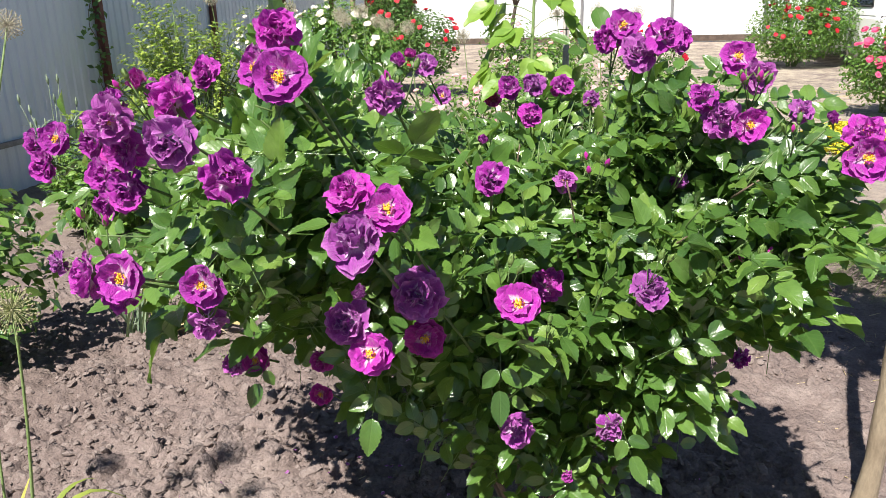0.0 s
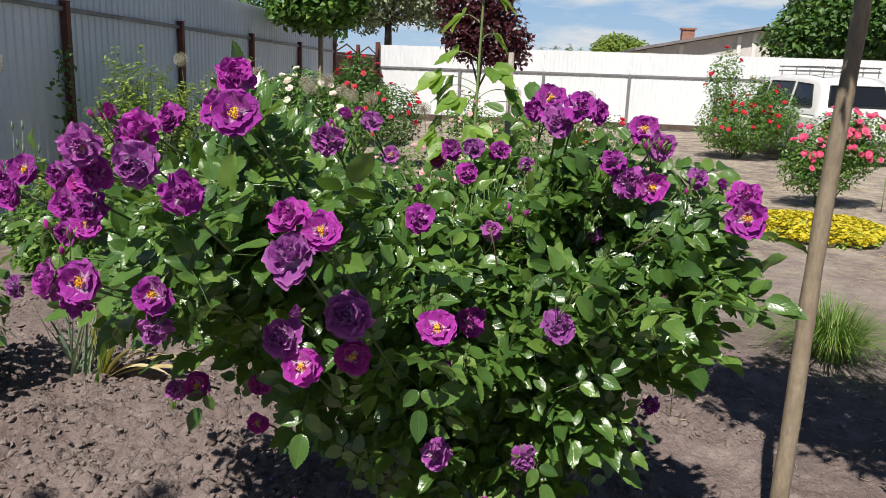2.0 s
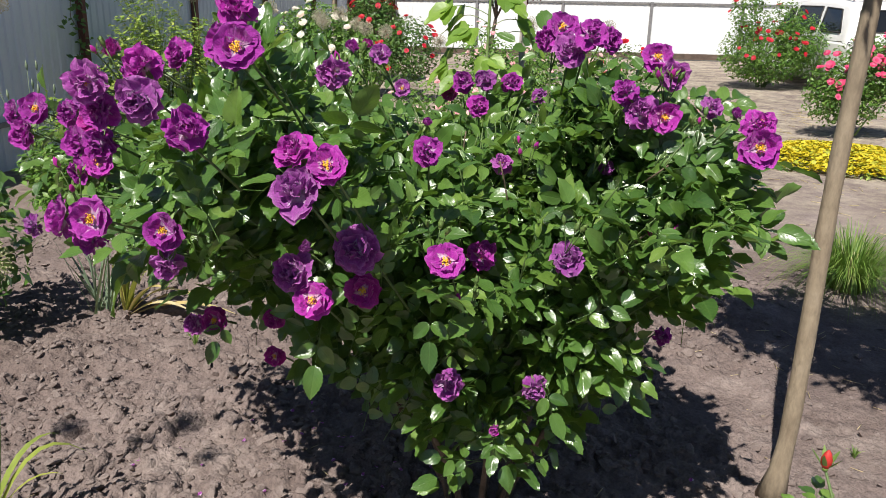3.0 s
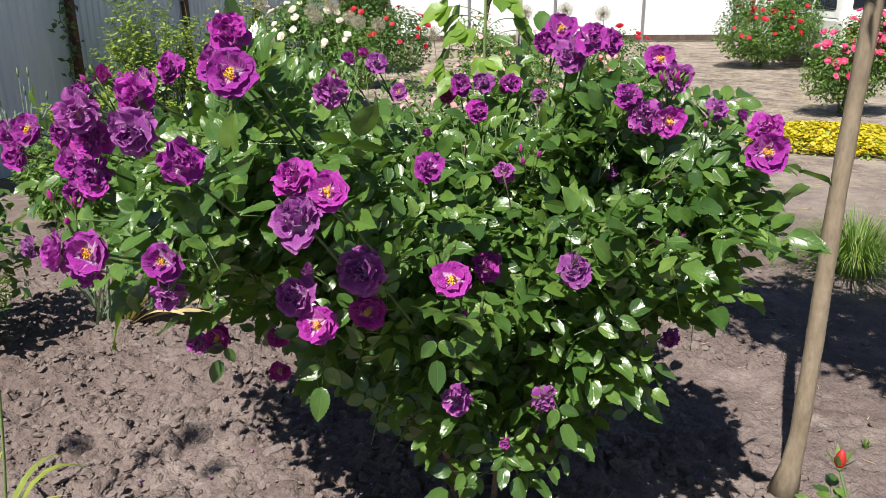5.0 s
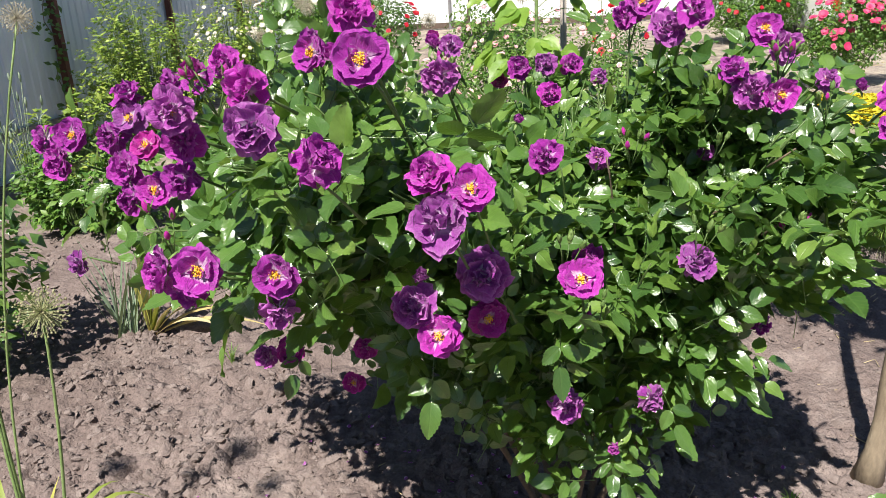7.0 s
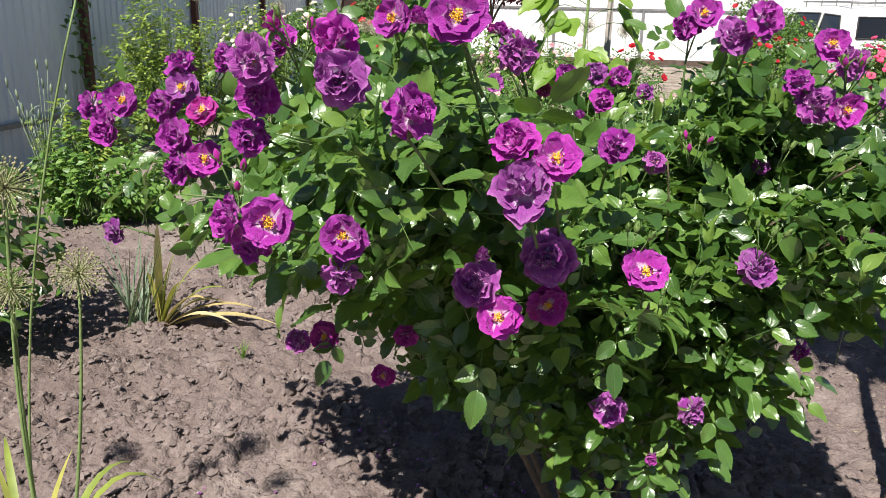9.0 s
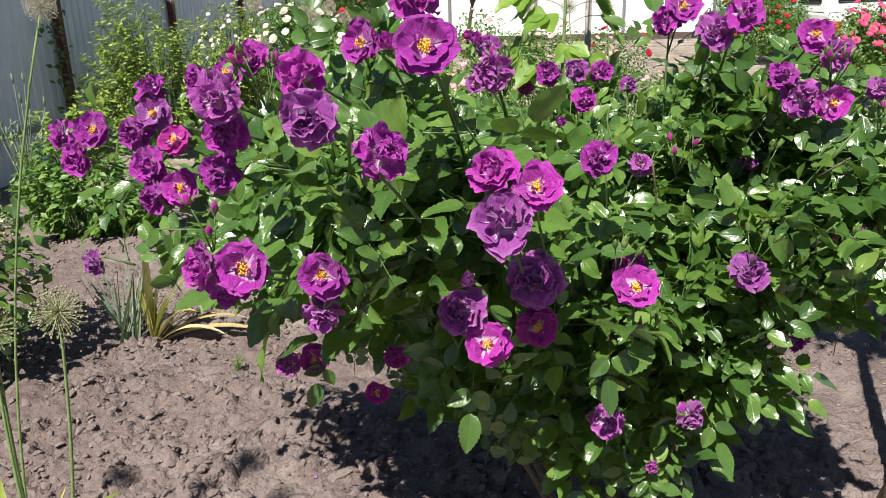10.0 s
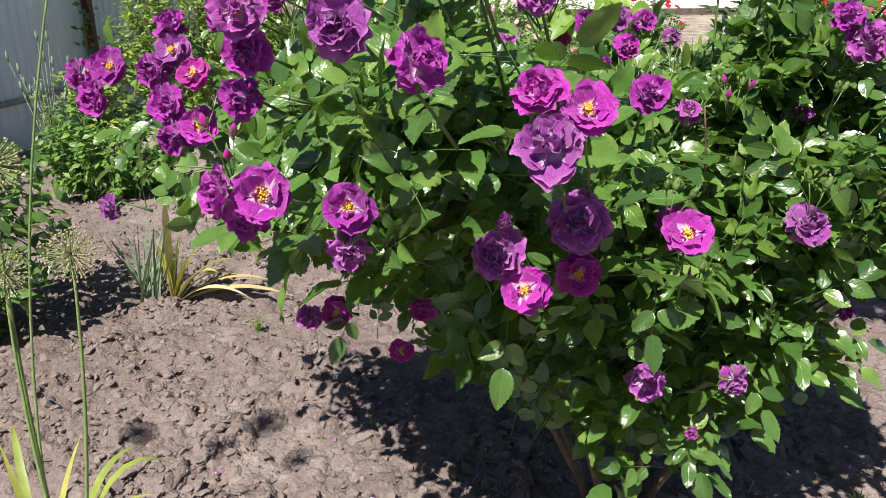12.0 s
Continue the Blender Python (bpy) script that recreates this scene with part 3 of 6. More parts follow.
def stamen_geo(rng):
    geo = Geo()
    geo.ball((0, 0, 0.05), 0.045, 4, 7, 0.7)
    for i in range(46):
        a, r = rng.uniform(0, 6.28), rng.uniform(0.02, 0.135)
        z = 0.15 - r * 0.4 + rng.uniform(-0.02, 0.03)
        tip = (r * math.cos(a), r * math.sin(a), z)
        geo.tube([(0.25 * tip[0], 0.25 * tip[1], 0.03), tip], 0.005, 3, cap=False)
        geo.ball(tip, 0.0175, 3, 5)
    return geo


def bud_geo(rng, opening):
    """A pointed bud along +z of length 1, with sepals."""
    core, green = Geo(), Geo()
    core.tube([(0, 0, 0.05), (0, 0, 0.25), (0, 0, 0.5), (0.02, 0, 0.8), (0.03, 0, 1.0)], [0.14, 0.24, 0.26, 0.17, 0.03], 9)
    green.ball((0, 0, 0.02), 0.16, 5, 8, 1.1)
    for i in range(5):
        v, f, uv = leaf_shape(0.75 + 0.3 * rng.random(), 0.26, 0.2, -0.05, 4)
        m = pose(0, 0, 0.05, 0, 0, 72 * i) @ pose(0, 0.16, 0.05, 78 - 55 * opening + rng.uniform(-8, 8))
        green.add([m @ Vector(p) for p in v], f, uv)
    return core, green


# Places of the blooms: x, y, z, diameter, style, petal (f fresh, c crimson, d faded), facing
BLOOMS = [
    (-0.167, 0.928, 1.451, 0.086, "open", "f", (0.12, -1, 0.35)),
    (-0.186, 0.973, 1.506, 0.076, "blown", "f", (0.2, -0.7, 0.5)),
    (-0.289, 1.135, 1.442, 0.075, "open", "f", (-0.5, -0.9, 0.3)),
    (-0.031, 0.924, 1.275, 0.07, "open", "f", (0.2, -1, 0.5)),
    (-0.071, 0.903, 1.235, 0.1, "double", "d", (-0.1, -0.8, 0.6)),
    (-0.087, 0.938, 1.292, 0.08, "double", "f", (-0.3, -0.8, 0.7)),
    (-0.031, 1.087, 1.084, 0.108, "double", "d", (0.15, -1, 0.1)),
    (-0.139, 1.051, 1.047, 0.092, "double", "d", (-0.2, -1, 0.35)),
    (-0.135, 1.116, 1.069, 0.055, "cup", "d", (0, -0.8, 0.6)),
    (-0.025, 1.105, 0.999, 0.074, "open", "c", (0.2, -1, 0.1)),
    (-0.101, 1.038, 0.999, 0.076, "open", "f", (0.05, -1, 0.4)),
    (0.131, 1.127, 1.059, 0.08, "open", "f", (0, -1, 0.6)),
    (0.164, 1.453, 0.964, 0.085, "blown", "f", (0.3, -0.6, 0.7)),
    (0.354, 1.315, 1.017, 0.088, "blown", "d", (0, -1, 0.5)),
    (0.075, 1.233, 1.243, 0.07, "blown", "f", (0.1, -1, 0.25)),
    (0.191, 1.582, 1.156, 0.065, "blown", "d", (0.1, -0.6, 0.8)),
    (-0.405, 0.868, 1.182, 0.08, "open", "f", (0, -1, 0.35)),
    (-0.46, 0.874, 1.179, 0.082, "double", "f", (-0.6, -0.7, 0.2)),
    (-0.455, 0.93, 1.135, 0.075, "blown", "f", (-0.3, -0.8, -0.2)),
    (-0.321, 0.936, 1.149, 0.072, "open", "f", (0, -1, 0.15)),
    (-0.332, 0.952, 1.083, 0.072, "blown", "d", (0.05, -0.8, -0.4)),
    (-0.587, 1.512, 0.706, 0.062, "double", "d", (-0.4, -0.8, 0.2)),
    (-0.512, 1.47, 0.74, 0.066, "open", "c", (0.2, -1, 0.3)),
    (0.112, 1.295, 0.714, 0.07, "blown", "d", (0.1, -0.7, 0.3)),
    (0.303, 1.427, 0.652, 0.065, "blown", "d", (0.3, -0.6, -0.2)),
    (0.22, 1.363, 0.572, 0.045, "cup", "f", (-0.2, -0.8, 0.2)),
    (0.726, 1.414, 1.248, 0.09, "open", "f", (0.05, -1, 0.2)),
    (0.726, 1.44, 1.29, 0.08, "blown", "f", (0.1, -0.8, 0.6)),
    (0.504, 1.593, 1.287, 0.09, "blown", "d", (0, -1, 0.35)),
    (0.549, 1.558, 1.281, 0.078, "open", "f", (0.25, -1, 0.15)),
    (0.466, 1.601, 1.327, 0.075, "blown", "f", (-0.2, -0.6, 0.7)),
    (0.535, 1.649, 1.404, 0.08, "open", "f", (-0.2, -0.9, 0.4)),
    (0.569, 1.621, 1.368, 0.085, "double", "d", (0.3, -0.8, 0.1)),
    (0.312, 1.878, 1.457, 0.09, "open", "f", (-0.1, -1, 0.5)),
    (0.274, 1.881, 1.429, 0.085, "blown", "f", (-0.5, -0.8, 0.2)),
    (0.379, 1.596, 1.454, 0.09, "blown", "f", (0.2, -0.7, 0.5)),
    (0.429, 1.801, 1.432, 0.08, "double", "f", (0.5, -0.6, 0.2)),
    (0.332, 1.638, 1.416, 0.095, "blown", "d", (-0.1, -0.9, 0.2)),
    (0.088, 2.14, 1.29, 0.085, "blown", "d", (0, -1, 0.3)),
    (0.016, 2.213, 1.275, 0.085, "double", "f", (-0.3, -0.8, 0.3)),
    (0.163, 2.232, 1.277, 0.08, "double", "f", (0.3, -0.8, 0.3)),
    (0.096, 1.913, 1.244, 0.075, "blown", "f", (0.2, -0.8, 0.1)),
    (-0.096, 1.184, 1.392, 0.078, "blown", "d", (0.1, -0.8, -0.1)),
    (-0.146, 1.494, 1.412, 0.06, "cup", "f", (0.3, -0.5, 0.8)),
    (-0.176, 1.754, 1.402, 0.06, "cup", "c", (0, -0.5, 1)),
    (-0.13, 1.7, 1.39, 0.065, "blown", "d", (0.2, -0.7, 0.3)),
    (-0.326, 0.93, 1.419, 0.078, "blown", "f", (-0.2, -0.8, 0.3)),
    (-0.304, 0.872, 1.375, 0.088, "double", "d", (0.05, -1, -0.05)),
    (-0.209, 0.824, 1.339, 0.08, "blown", "f", (0.65, -0.5, 0.35)),
    (-0.238, 1.074, 1.438, 0.062, "cup", "f", (0, -0.6, 0.8)),
    (-0.995, 1.566, 1.24, 0.075, "open", "f", (0.1, -1, 0.4)),
    (-1.057, 1.596, 1.172, 0.085, "double", "f", (-0.2, -1, 0.1)),
    (-1.148, 1.695, 1.208, 0.075, "blown", "f", (-0.6, -0.7, 0.2)),
    (-0.863, 1.595, 1.27, 0.08, "open", "d", (0, -1, 0.5)),
    (-0.906, 1.577, 1.229, 0.075, "blown", "f", (-0.3, -1, 0.2)),
    (-0.72, 1.377, 1.253, 0.062, "open", "c", (0, -0.8, 0.6)),
    (-0.845, 1.505, 1.174, 0.078, "double", "f", (-0.2, -1, 0.2)),
    (-0.742, 1.421, 1.146, 0.076, "open", "f", (0.1, -1, 0.3)),
    (-0.832, 1.482, 1.111, 0.07, "blown", "f", (-0.3, -0.9, 0)),
    (-0.877, 1.622, 1.322, 0.075, "blown", "f", (-0.1, -0.4, 0.9)),
    (-0.664, 1.699, 1.376, 0.075, "double", "f", (-0.2, -0.8, 0.3)),
    (-0.688, 1.602, 1.353, 0.078, "open", "f", (-0.3, -0.8, 0.4)),
    (-0.8, 1.702, 1.331, 0.07, "blown", "f", (-0.4, -0.7, 0.3)),
    (-0.465, 0.989, 1.384, 0.082, "blown", "d", (0.1, -0.9, 0.2)),
    (-0.478, 1.038, 1.331, 0.08, "double", "f", (0, -1, 0.1)),
    (-0.505, 1.064, 1.263, 0.078, "blown", "f", (0, -1, 0)),
    (-0.46, 1.07, 1.425, 0.066, "cup", "c", (0.2, -0.7, 0.6)),
    (-1.039, 1.546, 0.936, 0.055, "blown", "d", (-0.4, -0.8, -0.2)),
    (0.442, 1.693, 1.136, 0.05, "blown", "d", (0.2, -0.8, 0.4)),
    (0.662, 1.626, 1.3, 0.06, "blown", "d", (0, -0.8, 0.5)),
    (0.703, 1.564, 1.289, 0.05, "cup", "f", (0.1, -0.6, 0.7)),
    (0.644, 1.832, 0.631, 0.055, "blown", "f", (0.4, -0.8, -0.1)),
    (-0.303, 1.345, 0.815, 0.06, "double", "c", (0, -1, 0)),
    (-0.396, 1.568, 0.603, 0.055, "open", "c", (0, -1, 0.2)),
    (-0.05, 2.35, 1.22, 0.06, "double", "c", (0, -1, 0.3)),
    (-0.2, 2.3, 1.24, 0.06, "open", "d", (0, -1, 0.3)),
    (0.25, 2.3, 1.23, 0.06, "blown", "d", (0, -1, 0.3)),
    (0.02, 1.52, 1.25, 0.045, "cup", "f", (0.3, -0.5, 0.7)),
]
# Leafy lobes of the bush: centre and half-axes
LOBES = [
    (-0.24, 1.22, 1.12, 0.26, 0.26, 0.30), (-0.72, 1.48, 1.05, 0.30, 0.28, 0.20), (-0.42, 1.25, 1.05, 0.24, 0.26, 0.26),
    (0.12, 1.62, 0.92, 0.42, 0.40, 0.33), (0.48, 1.64, 1.08, 0.28, 0.32, 0.28), (0.10, 2.05, 1.08, 0.50, 0.32, 0.26),
    (0.22, 1.48, 0.62, 0.32, 0.22, 0.24), (-0.20, 1.50, 0.78, 0.34, 0.28, 0.28), (0.55, 1.70, 0.78, 0.30, 0.28, 0.25), (-0.35, 1.85, 1.12, 0.45, 0.35, 0.24),
    (0.36, 1.76, 1.28, 0.17, 0.17, 0.10), (0.08, 2.15, 1.18, 0.22, 0.2, 0.08), (0.50, 1.64, 1.22, 0.16, 0.16, 0.10), (-0.25, 1.15, 1.30, 0.16, 0.16, 0.14),
    (0.36, 1.68, 1.30, 0.18, 0.15, 0.10), (0.53, 1.62, 1.26, 0.15, 0.13, 0.10), (-0.10, 2.22, 1.16, 0.40, 0.22, 0.14), (0.30, 2.20, 1.16, 0.34, 0.2, 0.13),
    (0.62, 1.50, 1.04, 0.20, 0.20, 0.18), (0.60, 1.60, 0.78, 0.22, 0.22, 0.22),
]
BUSH = Vector((0.14, 1.82, 0.0))


def underside(x, y):
    """Lowest foliage: near the soil at the foot, rising to the flanks and to the overhanging front."""
    return low_line(x) + 0.62 * max(0.0, 1.62 - y)


def low_line(x):
    if x < -0.38:
        return 0.64 + 0.55 * (-0.38 - x)
    if x < 0.1:
        return 0.24 + 0.40 * (0.1 - x) / 0.48
    if x > 0.35:
        return 0.24 + 1.80 * (x - 0.35)
    return 0.22


def build_rose_bush():
    rng = np.random.default_rng(11)
    rnd = random.Random(5)
    root = thing("rose_bush", "large leafy rose bush covered in purple semi-double blooms", "rose bush", at=(BUSH.x, BUSH.y, height_at(BUSH.x, BUSH.y) - 0.02))
    off = np.array(root.location)
    shoots = []
    for x, y, z, dia, style, tint, face in BLOOMS:
        d = Vector(face).normalized()
        tip = Vector((x, y, z)) - d * dia * 0.12
        shoots.append((np.array(tip), np.array(d), 0.34, "bloom"))
        for j in range(0 if x < -0.75 else 1 if x < -0.4 else 2 if y < 1.3 else 5):
            side = np.array([rng.uniform(-0.10, 0.10), rng.uniform(-0.03, 0.12), rng.uniform(-0.18, -0.045)])
            shoots.append((np.array(tip) + side, np.array([side[0] * 3, -0.2, 0.9]), 0.14, "leafy"))
    pts, nrm = in_lobes(rng, LOBES, 1060, 0.70)
    clump = value_noise(pts[:, 0] * 6 + pts[:, 1] * 2, pts[:, 2] * 6 + pts[:, 1] * 4, 77)
    thin = np.where((pts[:, 2] < 0.95) & (pts[:, 1] < 1.6), 0.46, 0.26)
    keep = (pts[:, 2] > 0.33) & (clump > thin)
    for p, n in zip(pts[keep], nrm[keep]):
        n = n * np.array([1, 1, 0.6]) + np.array([0, -0.1, 0.55])
        shoots.append((p, n / np.linalg.norm(n), 0.30, "leafy"))
    faces_at = np.array([b[:3] for b in BLOOMS])
    faces_dir = np.array([Vector(b[6]).normalized() for b in BLOOMS])
    faces_r = np.array([b[3] * 0.5 for b in BLOOMS])
    fronts = []  # the bush flowers towards the open side of the bed
    for x in (-0.05, 0.12, 0.32):
        f = np.array([x, -0.1, 1.53]) - faces_at
        fronts.append(f / np.linalg.norm(f, axis=1)[:, None])
    leaves = []
    green, wood = [], []
    for k, (tip, d, run, kind) in enumerate(shoots):
        foot = np.array([BUSH.x + rng.uniform(-0.12, 0.12), BUSH.y + rng.uniform(-0.1, 0.1), 0.0])
        out = tip - foot
        ctrl = foot + out * (np.array([0.36, 0.36, 0.85]) if out[0] < -0.4 else np.array([0.42, 0.42, 0.74])) + rng.normal(0, 0.04, 3)
        rise = tip - np.array([0, 0, 0.22]) - d * 0.08 + (foot - tip) * np.array([0.22, 0.22, 0])
        ctrl = ctrl * 0.55 + rise * 0.45 if kind == "bloom" else ctrl
        path = bezier(foot, ctrl, tip, 15)
        bend = np.linspace(0, 1, 15)[:, None] ** 6 * -d * 0.02
        path = path + bend
        had = len(leaves)
        seg = np.linalg.norm(np.diff(path, axis=0), axis=1)
        acc = np.concatenate([[0], np.cumsum(seg)])
        total, s, turn = acc[-1], 0.03 if kind == "leafy" else 0.06, rng.uniform(0, 6.28)
        while s < run and s < total * 0.8:
            at = np.array([np.interp(total - s, acc, path[:, i]) for i in range(3)])
            ax = path[-1] - path[-4]
            ax = ax / np.linalg.norm(ax)
            a = np.cross(ax, [0.2, 0.1, 1.0])
            a /= np.linalg.norm(a) + 1e-6
            b = np.cross(ax, a)
            dirn = a * math.cos(turn) + b * math.sin(turn)
            dirn = dirn + ax * 0.5 + np.array([0, 0, 0.18])
            dirn /= np.linalg.norm(dirn)
            tipat = at + dirn * 0.12
            blocks = False
            for q in (0.03, 0.08, 0.13, 0.17, 0.21):
                rel = at + dirn * q - faces_at
                for axis, reach in ((faces_dir, 0.35), (fronts[0], 0.9), (fronts[1], 0.9), (fronts[2], 0.9)):
                    along = (rel * axis).sum(1)
                    across = np.linalg.norm(rel - along[:, None] * axis, axis=1)
                    blocks = blocks or bool(((along > -0.005) & (along < reach) & (across < faces_r * 0.8 + 0.024)).any())
            shade = 1.24 + 0.25 * max(0.0, abs(at[0] - 0.1) - 0.25) + 0.70 * (1.0 - at[2])  # the overhang keeps the low front bare
            bare = at[2] < 0.95 and min(at[1], tipat[1]) < shade and rng.random() > (0.32 if at[2] < 0.62 and 0.0 < at[0] < 0.45 else 0.09)
            if not blocks and not bare and tipat[2] > underside(tipat[0], tipat[1]):
                up = np.array([-0.08, -0.55, 1.0]) + dirn * 0.2 + rng.normal(0, 0.42, 3)
                leaves.append((at, dirn, up, s))
            turn += 2.4 + rng.normal(0, 0.3)
            s += rng.uniform(0.036, 0.056)
        if kind == "leafy" and len(leaves) - had < 4:
            continue
        if kind == "bloom" or rng.random() < 0.2:
            g = Geo()
            thick = rng.uniform(0.0022, 0.0034)
            first = 13 if tip[2] < 0.85 or tip[0] < -0.25 or tip[0] > 0.4 else 12 if rng.random() < 0.7 else 10
            g.tube((path[first:] - off).tolist(), np.linspace(thick, 0.0017, 15 - first).tolist(), 6)
            (green if kind == "bloom" or k % 3 else wood).append(g)
        else:
            g = Geo()
            g.tube((path[11:] - off).tolist(), np.linspace(0.0028, 0.0016, 4).tolist(), 5)
            green.append(g)
    for glist, mat, nm in ((green, CANE, "cane"), (wood, OLD_CANE, "old_cane")):
        for g in glist[:90]:
            part(nm, g, mat, root)
        rest = Geo()
        for g in glist[90:]:
            rest.add(np.concatenate(g.v), g.f)
        if rest.n:
            part("shoot", rest, mat, root, kind="stuff")
    base = Geo()
    for i in range(9):
        a = i * 0.7
        b0 = Vector((0.10 * math.cos(a), 0.08 * math.sin(a), 0.0))
        base.tube([b0 * 0.7, b0 * 1.1 + Vector((0, 0, 0.15)), b0 * 1.9 + Vector((0, -0.01, 0.32)), b0 * 3.0 + Vector((0, 0, 0.5))], [0.013, 0.010, 0.008, 0.006], 7)
    part("woody_base", base, OLD_CANE, root, "brown woody stems at the foot")
    # leaves: the front ones are pieces of their own, those behind are one mesh
    sizes = (0.056, 0.062, 0.066, 0.048, 0.060, 0.053)
    geos = [leaflet_set(rnd, 1 if i == 2 else 2 if i % 3 else 3, sizes[i], 9, 1, 0.018) for i in range(6)]
    young = [leaflet_set(rnd, 2, 0.036, 7, 1, 0.018), leaflet_set(rnd, 2, 0.042, 7, 1, 0.018)]
    old_me = [leaflet_set(rnd, (2, 2, 3, 2, 1, 2)[i % 6], sizes[i % 6], 18).mesh("rose_leaf", ROSE_LEAF) for i in range(12)]
    young_me = [leaflet_set(rnd, 2, 0.042, 15).mesh("young_rose_leaf", YOUNG_LEAF) for i in range(2)]
    # large glossy sprays that hang out of the front and the flank
    for x, y, z, n, sx in ((0.66, 1.44, 1.10, 3, 0.5), (0.72, 1.50, 1.06, 3, 0.8), (0.62, 1.42, 1.00, 1, 0.3), (0.22, 1.38, 0.93, 2, 0.0)):
        for j in range(n):
            dirn = np.array([sx + rng.uniform(-1.0, 1.0), -0.55 + rng.uniform(-0.3, 0.3), rng.uniform(-0.3, 0.2)])
            dirn /= np.linalg.norm(dirn)
            leaves.append((np.array([x, y + 0.04, z]) + rng.normal(0, 0.02, 3), dirn, np.array([0, -0.35, 1.0]) + rng.normal(0, 0.2, 3), -1.0))
    for x, y, z, sx in ((0.10, 1.136, 0.918, 0.08), (-0.134, 1.15, 0.845, -0.05), (0.237, 1.362, 0.51, 0.15), (0.34, 1.36, 0.66, 0.5), (-0.49, 1.45, 0.715, -0.3)):
        dirn = np.array([sx, -0.45, -0.85])
        dirn /= np.linalg.norm(dirn)
        leaves.append((np.array([x, y, z]) - dirn * 0.05, dirn, np.array([rng.uniform(-0.25, 0.25), -0.8, 0.6]), -2.0))
    order = sorted(range(len(leaves)), key=lambda i: -1.0 if leaves[i][3] < 0 else leaves[i][0][1] + 0.25 * abs(leaves[i][0][2] - 1.0))
    hanging_me = [leaflet_set(rnd, 1, 0.058, 20).mesh("rose_leaf", ROSE_LEAF) for i in range(3)]
    mats_old, mats_young = [[] for _ in geos], [[] for _ in young]
    for rank, i in enumerate(order):
        at, dirn, up, s = leaves[i]
        z = up - dirn * float(np.dot(up, dirn))
        z /= np.linalg.norm(z) + 1e-9
        x = np.cross(dirn, z)
        sc = rng.uniform(0.92, 1.1) if s < -1.5 else rng.uniform(0.9, 1.1) if s < 0 else rng.uniform(0.8, 1.15)
        fresh = 0 < s < 0.07 and rng.random() < 0.4
        m = np.stack([x * sc, dirn * sc, z * sc, at - off], axis=1)
        if rank < 300:
            me = hanging_me[i % 3] if s < -1.5 else young_me[i % 2] if fresh else old_me[i % 12]
            ob = part("leaf", me, None, root)
            ob.matrix_local = Matrix([*m.tolist(), [0, 0, 0, 1]])
        elif fresh:
            mats_young[i % 2].append(m)
        else:
            mats_old[i % 6].append(m)
    for nm, gs, ms, mat in (("foliage", geos, mats_old, ROSE_LEAF), ("young_foliage", young, mats_young, YOUNG_LEAF)):
        joined = Geo()
        for g, mm in zip(gs, ms):
            uvs, c = np.zeros((g.n, 2)), 0
            for f in g.f:
                for i in f:
                    uvs[i] = g.uv[c]
                    c += 1
            many(joined, np.concatenate(g.v), g.f, mm, uvs)
        part(nm, joined, mat, root, kind="stuff")
    # blooms
    tints = {"f": PETAL_FRESH, "c": PETAL_CRIMSON, "d": PETAL_FADED}
    cache = {}
    eye = [stamen_geo(rnd).mesh("stamens", STAMEN) for _ in range(2)]
    bowl = Geo()
    bowl.tube([(0, 0, -0.26), (0, 0, -0.17), (0, 0, -0.06), (0, 0, 0.0)], [0.04, 0.1, 0.11, 0.05], 8)
    for i in range(5):
        v, f, uv = leaf_shape(0.42, 0.14, 0.2, 0.12, 4)
        mm = pose(0, 0, -0.05, -12, 0, 72 * i + 20) @ pose(0, 0.07, 0)
        bowl.add([mm @ Vector(p) for p in v], f, uv)
    bowl_me = bowl.mesh("calyx", SEPAL)
    for k, (x, y, z, dia, style, tint, face) in enumerate(BLOOMS):
        key = (style, tint, k % 6)
        if key not in cache:
            cache[key] = bloom_geo(rnd, style).mesh("bloom_" + style, tints[tint])
        b = part("bloom", cache[key], None, root, {"f": "purple open bloom", "c": "crimson-purple bloom", "d": "faded lilac bloom"}[tint])
        d = Vector(face).normalized()
        rot = d.to_track_quat("Z", "Y").to_matrix().to_4x4() @ pose(0, 0, 0, 0, 0, rng.uniform(0, 360))
        b.matrix_local = Matrix.Translation(Vector((x, y, z)) - Vector(off)) @ rot @ Matrix.Scale(dia * (1.02 if x < -0.6 or z < 0.8 else 0.93 if style == "open" else 0.84), 4)
        part("calyx", bowl_me, None, b)
        if style == "open" or (style == "blown" and k % 3 == 0):
            part("stamen_tuft", eye[k % 2], None, b, "golden stamens")
    # buds
    core, hull = bud_geo(rnd, 0.0)
    core2, hull2 = bud_geo(rnd, 0.5)
    bud_me = [core.mesh("bud_petals", SEPAL), core2.mesh("bud_petals_open", PETAL_CRIMSON)]
    hull_me = [hull.mesh("sepals", SEPAL), hull2.mesh("sepals_open", SEPAL)]
    spots = [(0.10, 1.16, 1.10), (0.35, 1.30, 1.08), (0.16, 1.22, 0.95), (0.55, 1.58, 1.35), (-0.08, 1.22, 1.40), (0.62, 1.50, 1.28), (0.40, 1.45, 1.22), (-0.40, 1.0, 1.42), (-0.15, 1.08, 1.02), (0.55, 1.40, 1.05), (-0.48, 0.95, 1.22), (0.25, 1.50, 1.2)]
